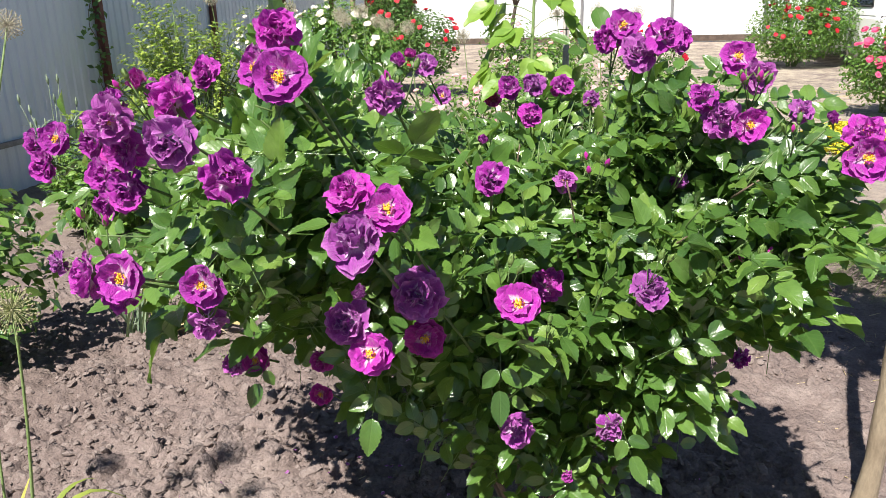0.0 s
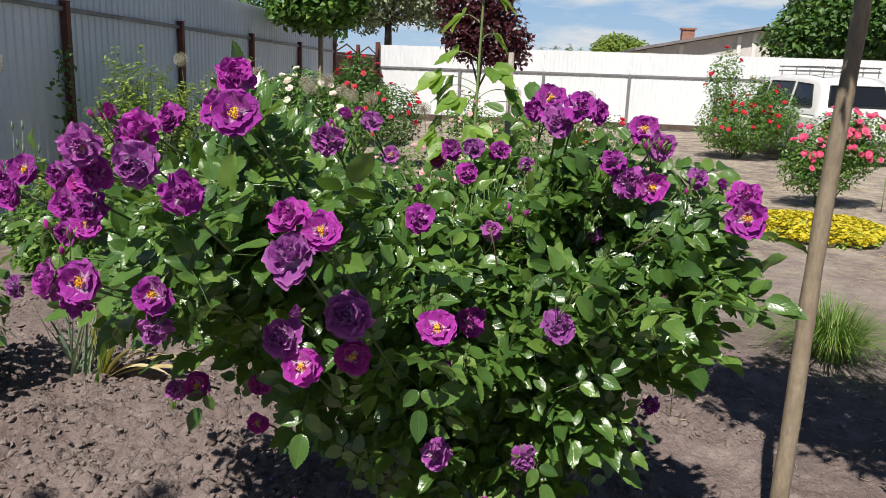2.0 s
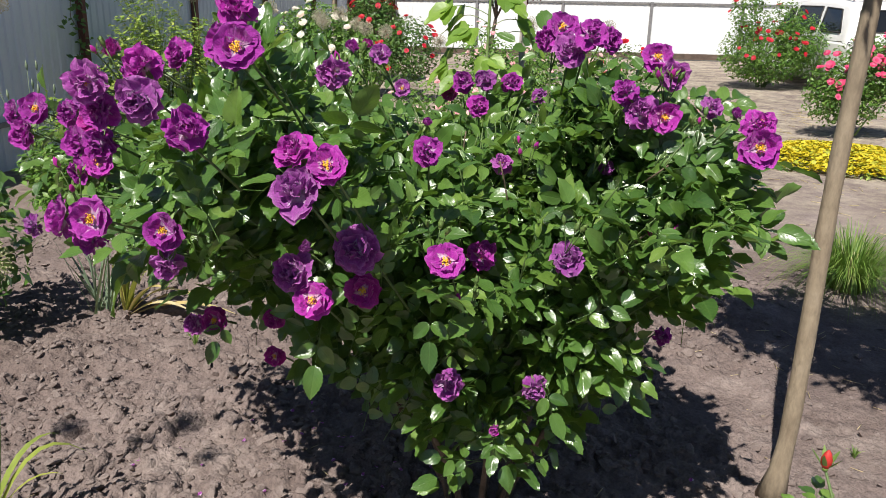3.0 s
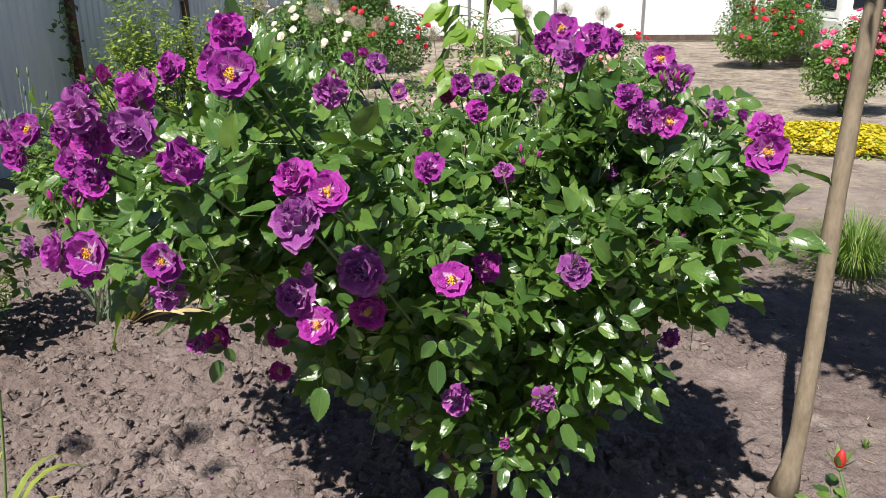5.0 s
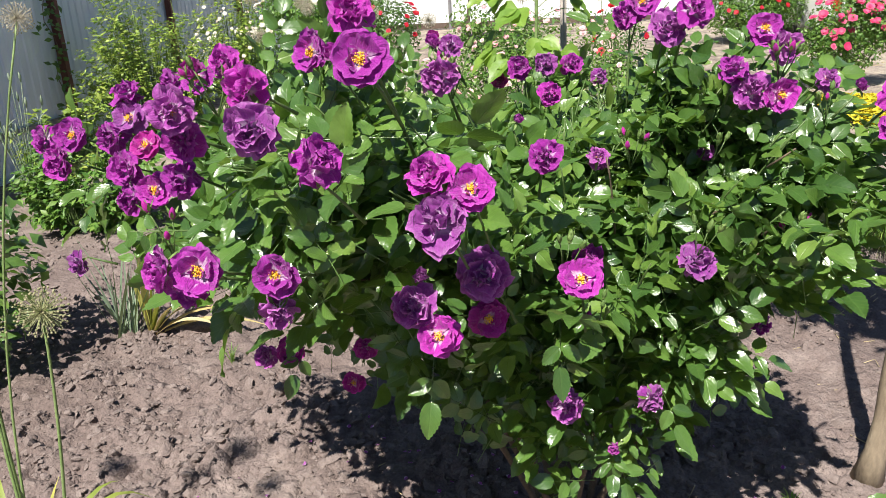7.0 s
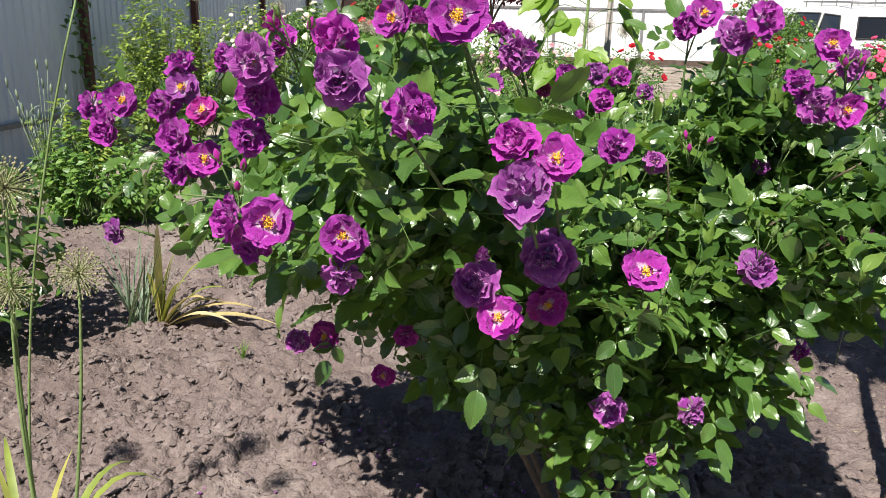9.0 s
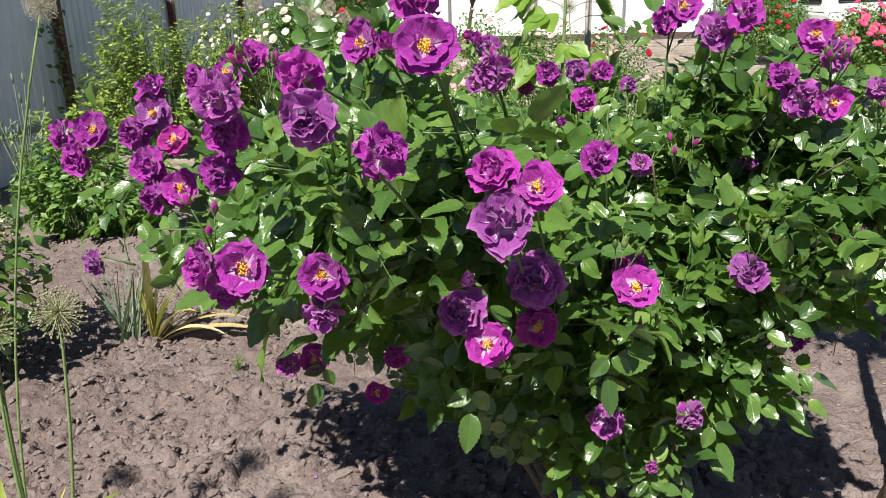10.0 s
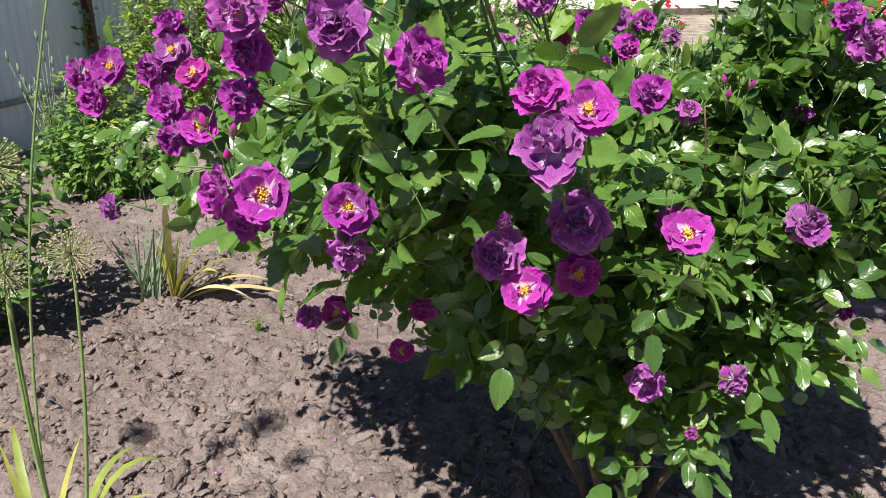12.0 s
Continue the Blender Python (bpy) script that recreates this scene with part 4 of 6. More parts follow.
    for x, y, z in spots:
        for j in range(rnd.choice((3, 4, 5))):
            d = Vector((rnd.uniform(-0.5, 0.5), rnd.uniform(-0.7, 0.2), 1)).normalized()
            foot = Vector((x, y, z - 0.05)) - Vector(off)
            tip = foot + d * rnd.uniform(0.05, 0.09)
            o = 1 if rnd.random() < 0.3 else 0
            b = part("bud", bud_me[o], None, root, "unopened bud")
            b.matrix_local = Matrix.Translation(tip) @ d.to_track_quat("Z", "Y").to_matrix().to_4x4() @ Matrix.Scale(rnd.uniform(0.016, 0.024), 4)
            part("bud_calyx", hull_me[o], None, b)
            st = Geo()
            st.tube([(0, 0, 0), ((tip - foot) * 0.6 + Vector((0.002, 0, 0))), tip - foot], 0.0012, 4)
            sob = part("bud_stalk", st, CANE, root)
            sob.location = foot
    return root


build_rose_bush()


# ---- the young tree beside the bush ----
def build_young_tree():
    root = thing("young_tree", "young tree with a slim leaning pale-brown trunk beside the bush", "tree", at=(1.092, 2.06, -0.02))
    rng = np.random.default_rng(3)
    trunk = Geo()
    pts, rad = [], []
    for i in range(19):
        h = 2.05 * i / 18
        pts.append((0.012 * h + 0.006 * math.sin(h * 4.1) - 0.10 * max(0, 0.16 - h), 0.008 * math.sin(h * 3), h))
        rad.append(0.0290 - 0.004 * h + 0.17 * max(0, 0.13 - h) + 0.0012 * math.sin(h * 23))
    trunk.tube(pts, rad, 12)
    part("trunk", trunk, BARK, root)
    limbs = Geo()
    top = np.array(pts[-1])
    crown = []
    for i in range(11):
        a = i * 2.4
        end = top + np.array([0.20 + 0.44 * math.cos(a), -0.26 + 0.36 * math.sin(a), 0.20 + 0.04 * i])
        limbs.tube(bezier(top + np.array([0, 0, -0.12 + 0.03 * i]), (top + end) / 2 + np.array([0, 0, 0.12]), end, 6).tolist(), np.linspace(0.014, 0.005, 6).tolist(), 5)
        crown.append((*end, 0.24, 0.24, 0.2))
    crown.append((*(top + np.array([0.22, -0.26, 0.42])), 0.46, 0.40, 0.25))
    part("limbs", limbs, BARK, root)
    pos, nrm = in_lobes(rng, crown, 4200, 0.2)
    pos[:, 2] = np.maximum(pos[:, 2], 1.95)
    g = Geo()
    many(g, *[SMALL_LEAF[0], SMALL_LEAF[1]], frames(rng, pos, nrm * 0.4 + np.array([0, 0, 0.8]), 0.45, rng.uniform(0.06, 0.1, len(pos))), SMALL_LEAF[2])
    part("crown", g, GARDEN_LEAF, root, kind="stuff")


GARDEN_LEAF = plant("garden_leaf", [(0, (0.07, 0.17, 0.032)), (0.5, (0.12, 0.25, 0.045)), (1, (0.20, 0.33, 0.065))], 0.45, 0.3)
YELLOW_LEAF = plant("yellow_green_leaf", [(0, (0.13, 0.23, 0.035)), (0.5, (0.25, 0.36, 0.055)), (1, (0.38, 0.45, 0.09))], 0.5, 0.3)
DARK_LEAF = plant("dark_green_leaf", [(0, (0.046, 0.115, 0.028)), (0.6, (0.085, 0.18, 0.04)), (1, (0.15, 0.26, 0.055))], 0.45, 0.25)
BURGUNDY = plant("burgundy_leaf", [(0, (0.045, 0.012, 0.018)), (0.6, (0.08, 0.022, 0.03)), (1, (0.13, 0.045, 0.05))], 0.4, 0.25, (0.35, 0.05, 0.06))
GRASS = plant("grass_blade", [(0, (0.09, 0.19, 0.03)), (0.6, (0.16, 0.28, 0.05)), (1, (0.30, 0.38, 0.10))], 0.5, 0.3)
STRAW = rough_surface("straw", [(0.3, (0.42, 0.33, 0.17)), (0.7, (0.6, 0.5, 0.3))], 40, 0.8)
SEDUM = plant("yellow_stonecrop", [(0, (0.55, 0.44, 0.02)), (0.6, (0.75, 0.62, 0.03)), (1, (0.35, 0.42, 0.05))], 0.6, 0.2, (0.7, 0.6, 0.05))
PINK_PETAL = plant("pink_petal", [(0, (0.62, 0.035, 0.14)), (0.6, (0.75, 0.07, 0.20)), (1, (0.8, 0.18, 0.3))], 0.6, 0.25, (0.8, 0.1, 0.2))
RED_PETAL = plant("red_petal", [(0, (0.42, 0.006, 0.015)), (0.7, (0.58, 0.01, 0.03)), (1, (0.62, 0.03, 0.08))], 0.6, 0.25, (0.7, 0.03, 0.03))
WHITE_PETAL = plant("cream_petal", [(0, (0.80, 0.72, 0.60)), (0.7, (0.82, 0.78, 0.70)), (1, (0.85, 0.66, 0.55))], 0.6, 0.25, (0.8, 0.7, 0.6))
BLUSH_PETAL = plant("blush_petal", [(0, (0.78, 0.42, 0.42)), (0.6, (0.82, 0.6, 0.58)), (1, (0.8, 0.3, 0.36))], 0.6, 0.25, (0.8, 0.5, 0.5))
CORAL_PETAL = plant("coral_petal", [(0, (0.62, 0.03, 0.03)), (1, (0.75, 0.12, 0.09))], 0.5, 0.25, (0.8, 0.2, 0.1))
SILVER_LEAF = plant("silvery_leaf", [(0, (0.17, 0.22, 0.13)), (0.6, (0.26, 0.31, 0.19)), (1, (0.38, 0.40, 0.26))], 0.6, 0.2)
LIME_LEAF = plant("lime_green_leaf", [(0, (0.14, 0.27, 0.04)), (1, (0.25, 0.40, 0.065))], 0.42, 0.35, (0.4, 0.6, 0.05), veins=0.5)
OLD_WOOD = rough_surface("weathered_wood", [(0.3, (0.28, 0.25, 0.21)), (0.7, (0.42, 0.38, 0.33))], 18, 0.85, stretch=(1, 1, 0.2))
build_young_tree()

FLORET = ([(0, 0, 0.02), (-0.5, 0.1, 0.12), (-0.32, 0.48, 0.2), (0.1, 0.5, 0.12), (0.5, 0.2, 0.2), (0.42, -0.35, 0.12), (0.0, -0.52, 0.2), (-0.42, -0.35, 0.12)], [(0, 1, 2), (0, 2, 3), (0, 3, 4), (0, 4, 5), (0, 5, 6), (0, 6, 7), (0, 7, 1)], None)


def shrub(name, label, category, at, lobes, leaves, size, leaf_mat, flowers=0, petal_mat=None, flower_size=0.08, seed=1, shell=0.45, stems=12, bark=None, flower_part="flower", upright=0.6, flower_up=0.2, sprays=0):
    """A shrub: stems from its foot into the lobes, many small leaves, flowers on the skin."""
    rng = np.random.default_rng(seed)
    root = thing(name, label, category, at=at)
    g = Geo()
    for i in range(stems):
        l = lobes[i % len(lobes)]
        end = np.array(l[:3]) + rng.normal(0, 0.4, 3) * np.array(l[3:6])
        end[2] = max(end[2], 0.1)
        foot = np.array([lobes[0][0] * 0.3 + rng.uniform(-0.08, 0.08), rng.uniform(-0.08, 0.08), 0])
        g.tube(bezier(foot, (foot + end) / 2 + np.array([0, 0, 0.15 * end[2]]), end, 6).tolist(), np.linspace(0.012, 0.004, 6).tolist(), 5)
    dirs = None
    if sprays:  # arching twigs, with the leaves set along them in two ranks
        ends, out = in_lobes(rng, lobes, sprays, 0.75)
        ends[:, 2] += rng.uniform(0.0, 0.14, sprays)
        per = leaves // sprays
        pos, nrm, dirs = [], [], []
        for end, o in zip(ends, out):
            foot = np.array([end[0] * 0.45, end[1] * 0.45, 0.05 + 0.25 * max(0.0, end[2] - 0.3)])
            curve = bezier(foot, foot + (end - foot) * np.array([0.3, 0.3, 0.85]), end, 8)
            g.tube(curve.tolist(), np.linspace(0.005, 0.0014, 8).tolist(), 4, cap=False)
            along = curve[-1] - curve[-3]
            along /= np.linalg.norm(along) + 1e-9
            flat = np.cross(along, [0.3, -1.0, 0.4])
            flat /= np.linalg.norm(flat) + 1e-9
            t = rng.uniform(0.25, 1.0, per)
            pos.append(np.stack([np.interp(t, np.linspace(0, 1, 8), curve[:, c]) for c in range(3)], 1) + rng.normal(0, 0.012, (per, 3)))
            side = np.where(rng.random(per) < 0.5, -1.0, 1.0)[:, None]
            dirs.append(flat * side + along * 0.7)
            nrm.append(np.tile(np.array([0, -0.5, 0.9]) + 0.3 * o, (per, 1)))
        pos, nrm, dirs = np.concatenate(pos), np.concatenate(nrm), np.concatenate(dirs)
    else:
        pos, nrm = in_lobes(rng, lobes, leaves, shell)
        ok = pos[:, 2] > 0.02
        pos, nrm = pos[ok], nrm[ok]
    part("woody_frame", g, bark or CANE, root, kind="stuff")
    g = Geo()
    many(g, SMALL_LEAF[0], SMALL_LEAF[1], frames(rng, pos, nrm * 0.5 + np.array([0, 0, upright]), 0.45, rng.uniform(0.7, 1.3, len(pos)) * size, dirs), SMALL_LEAF[2])
    part("foliage", g, leaf_mat, root, kind="stuff")
    if flowers:
        pos, nrm = in_lobes(rng, lobes, flowers * 3, 0.95)
        pick = np.argsort(pos[:, 1] - pos[:, 2] * flower_up * 5)[:flowers]
        fl = Geo()
        for k in range(3):
            many(fl, FLORET[0], FLORET[1], [np.array(pose(0, 0, 0.08 * k, 10 * k - 8, 6, 40 * k) @ Matrix.Scale(1 - 0.28 * k, 4))[:3]])
        me = fl.mesh(flower_part, petal_mat)
        for p, n in zip(pos[pick], nrm[pick]):
            f = part(flower_part, me, None, root)
            n = Vector(n) * 0.6 + Vector((rng.uniform(-0.3, 0.3), -0.45, 0.5))
            f.matrix_local = Matrix.Translation(Vector(p)) @ n.to_track_quat("Z", "Y").to_matrix().to_4x4() @ pose(0, 0, 0, 0, 0, rng.uniform(0, 360)) @ Matrix.Scale(flower_size * rng.uniform(0.75, 1.25), 4)
    return root


def tree(name, label, at, height, trunk_r, lobes, leaves, size, leaf_mat, seed=1, bark=None, fork_at=0.45):
    rng = np.random.default_rng(seed)
    root = thing(name, label, "tree", at=at)
    g = Geo()
    fork = np.array([lobes[0][0] * 0.5, lobes[0][1] * 0.5, height * fork_at])
    g.tube(bezier((0, 0, -0.1), (fork[0] * 0.2, 0, height * 0.25), fork, 7).tolist(), np.linspace(trunk_r, trunk_r * 0.65, 7).tolist(), 9)
    part("trunk", g, bark or DARK_BARK, root)
    g = Geo()
    for l in lobes:
        end = np.array(l[:3])
        g.tube(bezier(fork, (fork + end) / 2 + np.array([0, 0, 0.1 * height]), end, 6).tolist(), np.linspace(trunk_r * 0.5, trunk_r * 0.12, 6).tolist(), 6)
        for j in range(4):
            e2 = end + rng.normal(0, 0.55, 3) * np.array(l[3:6])
            g.tube(bezier(end, (end + e2) / 2, e2, 4).tolist(), np.linspace(trunk_r * 0.14, trunk_r * 0.05, 4).tolist(), 4)
    part("limb_crown", g, bark or DARK_BARK, root, kind="stuff")
    pos, nrm = in_lobes(rng, lobes, leaves, 0.35)
    g = Geo()
    many(g, SMALL_LEAF[0], SMALL_LEAF[1], frames(rng, pos, nrm * 0.5 + np.array([0, 0, 0.6]), 0.5, rng.uniform(0.7, 1.3, len(pos)) * size), SMALL_LEAF[2])
    part("crown", g, leaf_mat, root, kind="stuff")
    return root


# ---- fences, gate, buildings ----
DARK_WOOD = rough_surface("dark_board", [(0.3, (0.07, 0.05, 0.04)), (0.7, (0.15, 0.11, 0.085))], 6, 0.85)
build_fence("side_fence", (FENCE_X, -2.78, 0.28), 90, 8, 2.5, 2.42, 1.95, (1.88, 0.27), RUST, GREY_STEEL, "ribbed steel fence on rusty posts, its blue-grey shade put into the colour", sheet_mat=SHADED_SHEET, fall=1.15)
build_fence("end_fence", (-4.58, FENCE_Y, 0), 0, 12, 2.36, 2.05, 1.46, (1.44,), GREY_STEEL, GREY_STEEL, "white ribbed steel fence in full sun", DARK_WOOD, rib=0.005)
build_fence("back_fence", (24.0, -9.0, 0), 180, 12, 2.5, 2.1, 1.6, (1.5,), GREY_STEEL, GREY_STEEL, "plain pale steel fence closing the garden")


def build_gate():
    root = thing("yard_gate", "rust-brown steel yard gate between the two fences", "gate", at=(FENCE_X, 17.35, 0), turn=90)
    for k in range(2):
        x0 = 0.05 + 2.28 * k
        g = Geo()
        for lo, hi in (((x0, -0.03, 0.12), (x0 + 0.06, 0.03, 1.98)), ((x0 + 2.14, -0.03, 0.12), (x0 + 2.2, 0.03, 1.98)), ((x0 + 0.06, -0.03, 0.12), (x0 + 2.14, 0.03, 0.18)), ((x0 + 0.06, -0.03, 1.70), (x0 + 2.14, 0.03, 1.76))):
            g.box(lo, hi)
        part("gate_frame", g, RUST, root, smooth=False)
        g = Geo()
        g.tube([(x0 + 0.06, 0, 1.76), (x0 + 1.1, 0, 1.96), (x0 + 2.14, 0, 1.76)], 0.018, 6)
        part("top_brace", g, RUST, root)
        for j in range(8):
            g = Geo()
            g.box((x0 + 0.062 + 0.26 * j, 0.006, 0.185), (x0 + 0.312 + 0.26 * j, 0.014, 1.695))
            part("panel", g, RUST, root, smooth=False)
    for y in (-0.02, 4.62):
        g = Geo()
        g.box((y - 0.05, -0.06, -0.1), (y + 0.05, 0.06, 2.12))
        part("gate_post", g, RUST, root, smooth=False)


build_gate()

BEIGE = rough_surface("beige_plaster", [(0.3, (0.56, 0.53, 0.49)), (0.7, (0.66, 0.63, 0.59))], 0.7, 0.85, 0.2, 0.01, mottle=0.4)
ROOF = rough_surface("grey_slate_roof", [(0.3, (0.16, 0.15, 0.15)), (0.7, (0.26, 0.24, 0.23))], 1.5, 0.8, 0.3, 0.01)
BRICK = rough_surface("chimney_brick", [(0.3, (0.30, 0.14, 0.10)), (0.7, (0.42, 0.22, 0.16))], 6, 0.85)
WHITE_PAINT = plain("white_paint", (0.78, 0.77, 0.74), 0.5)
DARK_PANE = plain("dark_window_pane", (0.012, 0.014, 0.018), 0.08, wear=0.2)


def build_sky_backdrop():
    """Far summer sky above the fences: blue with thin streaks of white cloud."""
    m, nt, out = tree_of("summer_sky")
    co = nt.nodes.new("ShaderNodeTexCoord")
    sep = nt.nodes.new("ShaderNodeSeparateXYZ")
    nt.links.new(co.outputs["Object"], sep.inputs[0])
    up = nt.nodes.new("ShaderNodeMapRange")
    up.inputs["From Max"].default_value = 110.0
    nt.links.new(sep.outputs["Z"], up.inputs["Value"])
    blue = ramp(nt, up.outputs["Result"], [(0.0, (0.60, 0.78, 0.95)), (0.4, (0.36, 0.60, 0.92)), (1.0, (0.20, 0.43, 0.85))])
    cloud = ramp(nt, fractal(nt, 0.011, 7, 0.6, stretch=(1, 1, 4.5)), [(0.48, (0, 0, 0)), (0.66, (0.9, 0.9, 0.9))])
    col = mix(nt, blue, (0.93, 0.95, 0.98), cloud)
    e = nt.nodes.new("ShaderNodeEmission")
    nt.links.new(col, e.inputs["Color"])
    nt.links.new(e.outputs["Emission"], out.inputs["Surface"])
    g = Geo()
    angles = np.radians(np.linspace(-75, 75, 31))
    v = [(430 * math.sin(a), 430 * math.cos(a), z) for z in (-2.0, 110.0) for a in angles]
    g.add(v, [(i, i + 1, 32 + i, 31 + i) for i in range(30)])
    solid("backdrop", g, m, "far blue summer sky with thin white cloud", "sky", kind="structure")


build_sky_backdrop()


def build_house():
    root = thing("neighbour_house", "beige plastered house with a grey low-pitched roof behind the fence", "house", at=(0.1, 40, -0.45))
    g = Geo()
    v = [(4.9, 0, 0), (14.0, 0, 0), (14.0, 0, 3.5), (10.2, 0, 4.15), (4.9, 0, 3.1), (4.9, 9, 0), (14.0, 9, 0), (14.0, 9, 3.5), (10.2, 9, 4.15), (4.9, 9, 3.1)]
    g.add(v, [(0, 1, 2, 3, 4), (9, 8, 7, 6, 5), (0, 4, 9, 5), (1, 6, 7, 2), (4, 3, 8, 9), (3, 2, 7, 8)])
    part("wall", g, BEIGE, root, smooth=False)
    g = Geo()
    for (x0, z0), (x1, z1) in (((4.3, 3.02), (10.25, 4.2)), ((10.25, 4.2), (14.6, 3.45))):
        g.add([(x0, -0.5, z0), (x1, -0.5, z1), (x1, 9.4, z1), (x0, 9.4, z0), (x0, -0.5, z0 + 0.14), (x1, -0.5, z1 + 0.14), (x1, 9.4, z1 + 0.14), (x0, 9.4, z0 + 0.14)], [(0, 3, 2, 1), (4, 5, 6, 7), (0, 1, 5, 4), (1, 2, 6, 5), (2, 3, 7, 6), (3, 0, 4, 7)])
    roof = part("roof", g, ROOF, root, smooth=False)
    g = Geo()
    g.box((6.7, 1.0, 3.3), (7.3, 1.6, 4.15))
    g.box((6.64, 0.94, 4.15), (7.36, 1.66, 4.24))
    part("chimney", g, BRICK, roof, smooth=False)
    for x in (6.55, 9.25, 9.95):
        g = Geo()
        g.box((x - 0.09, -0.12, 0.0), (x + 0.09, -0.004, 3.05 + 0.19 * (x - 4.9)))
        part("pilaster", g, WHITE_PAINT, root, smooth=False)
    for x in (5.35, 5.95):
        w = Geo()
        w.box((x - 0.27, -0.06, 1.7), (x + 0.27, -0.005, 2.75))
        win = part("window", w, WHITE_PAINT, root, smooth=False)
        w = Geo()
        w.box((x - 0.21, -0.075, 1.76), (x + 0.21, -0.064, 2.69))
        part("pane", w, DARK_PANE, win, smooth=False)


build_house()

CAR_WHITE = plain("white_car_paint", (0.80, 0.80, 0.78), 0.3, coat=0.6, wear=0.12, scale=5)
RUBBER = plain("black_rubber", (0.02, 0.02, 0.02), 0.7)
CHROME = plain("steel_rack", (0.36, 0.36, 0.36), 0.35, 0.8)
RED_LENS = plain("red_lamp_lens", (0.42, 0.015, 0.012), 0.2, coat=0.5)


def build_car():
    """A boxy estate car seen from behind; local +y runs forward, x across."""
    root = thing("parked_car", "white boxy estate car with a roof rack, parked behind the roses", "car", at=(5.98, 14.75, -0.05), turn=15)
    g = Geo()
    side = [(0.0, 0.45), (0.02, 0.92), (2.6, 0.98), (4.05, 0.88), (4.12, 0.5), (3.9, 0.28), (0.15, 0.28)]
    loops = []
    for x, inset in ((-0.80, 0.05), (-0.76, 0.0), (0.76, 0.0), (0.80, 0.05)):
        loops.append([(x, y + (inset if i in (0, 1) else (-inset if i in (3, 4) else 0)), z - (inset if i in (1, 2, 3) else 0)) for i, (y, z) in enumerate(side)])
    v = [p for l in loops for p in l]
    n = len(side)
    f = [tuple(range(n))[::-1], tuple(range(3 * n, 4 * n))]
    for a in range(3):
        for i in range(n):
            f.append((a * n + i, a * n + (i + 1) % n, (a + 1) * n + (i + 1) % n, (a + 1) * n + i))
    g.add(v, f)
    part("body", g, CAR_WHITE, root, smooth=False)
    # cabin with a curved roof, in slices along the length
    g = Geo()
    rows = []
    for y, zt, half in ((0.10, 0.93, 0.78), (0.30, 1.50, 0.645), (0.45, 1.60, 0.62), (0.9, 1.655, 0.615), (1.6, 1.66, 0.615), (2.1, 1.62, 0.61), (2.35, 1.54, 0.62), (2.85, 0.97, 0.72)):
        rows.append([(-0.78 if zt > 1 else -half, y, 0.93), (-half - 0.035, y, zt - 0.10), (-half, y, zt - 0.02), (-half * 0.5, y, zt + 0.012), (half * 0.5, y, zt + 0.012), (half, y, zt - 0.02), (half + 0.035, y, zt - 0.10), (0.78 if zt > 1 else half, y, 0.93)])
    v = [p for r in rows for p in r]
    f = []
    for a in range(len(rows) - 1):
        for i in range(7):
            f.append((a * 8 + i, a * 8 + i + 1, (a + 1) * 8 + i + 1, (a + 1) * 8 + i))
    f.append(tuple(range(8))[::-1])
    f.append(tuple((len(rows) - 1) * 8 + i for i in range(8)))
    g.add(v, f)
    part("cabin", g, CAR_WHITE, root)

    def pane(corners, name, out):
        o = Vector(out) * 0.012
        gg = Geo()
        c = [Vector(p) for p in corners]
        gg.add([p + o for p in c] + [p - o for p in c], [(0, 1, 2, 3), (7, 6, 5, 4), (0, 4, 5, 1), (1, 5, 6, 2), (2, 6, 7, 3), (3, 7, 4, 0)])
        w = part(name, gg, DARK_PANE, root, smooth=False)
        fr = Geo()
        for a, b in zip(c, c[1:] + c[:1]):
            fr.tube([a + o, b + o], 0.014, 5)
        part("seal", fr, RUBBER, w)

    pane([(-0.60, 0.155, 1.09), (0.60, 0.155, 1.09), (0.53, 0.28, 1.46), (-0.53, 0.28, 1.46)], "rear_window", (0, -0.94, 0.33))
    for s in (-1, 1):
        pane([(s * 0.748, 0.42, 1.08), (s * 0.748, 1.08, 1.08), (s * 0.665, 1.06, 1.50), (s * 0.665, 0.58, 1.47)], "side_window", (s * 0.98, 0, 0.19))
        pane([(s * 0.748, 1.20, 1.08), (s * 0.748, 2.05, 1.08), (s * 0.66, 1.98, 1.51), (s * 0.66, 1.19, 1.51)], "side_window", (s * 0.98, 0, 0.19))
        pane([(s * 0.748, 2.14, 1.08), (s * 0.748, 2.55, 1.08), (s * 0.66, 2.22, 1.46), (s * 0.66, 2.10, 1.49)], "side_window", (s * 0.98, 0, 0.19))
        for y in (0.75, 3.25):
            w = Geo()
            w.tube([(s * 0.66, y, 0.30), (s * 0.80, y, 0.30)], 0.30, 20)
            wheel = part("wheel", w, RUBBER, root)
            w = Geo()
            w.tube([(s * 0.79, y, 0.30), (s * 0.808, y, 0.30)], 0.18, 16)
            part("rim", w, CHROME, wheel)
        w = Geo()
        w.box((s * 0.68 - 0.08, -0.02, 0.55), (s * 0.68 + 0.08, 0.03, 0.78))
        part("tail_lamp", w, RED_LENS, root, smooth=False)
    w = Geo()
    w.box((-0.78, -0.09, 0.40), (0.78, -0.005, 0.50))
    part("bumper", w, CHROME, root, smooth=False)
    w = Geo()
    w.box((-0.26, -0.012, 0.62), (0.26, 0.012, 0.73))
    part("blank_plate", w, WHITE_PAINT, root, smooth=False)
    rack = Geo()
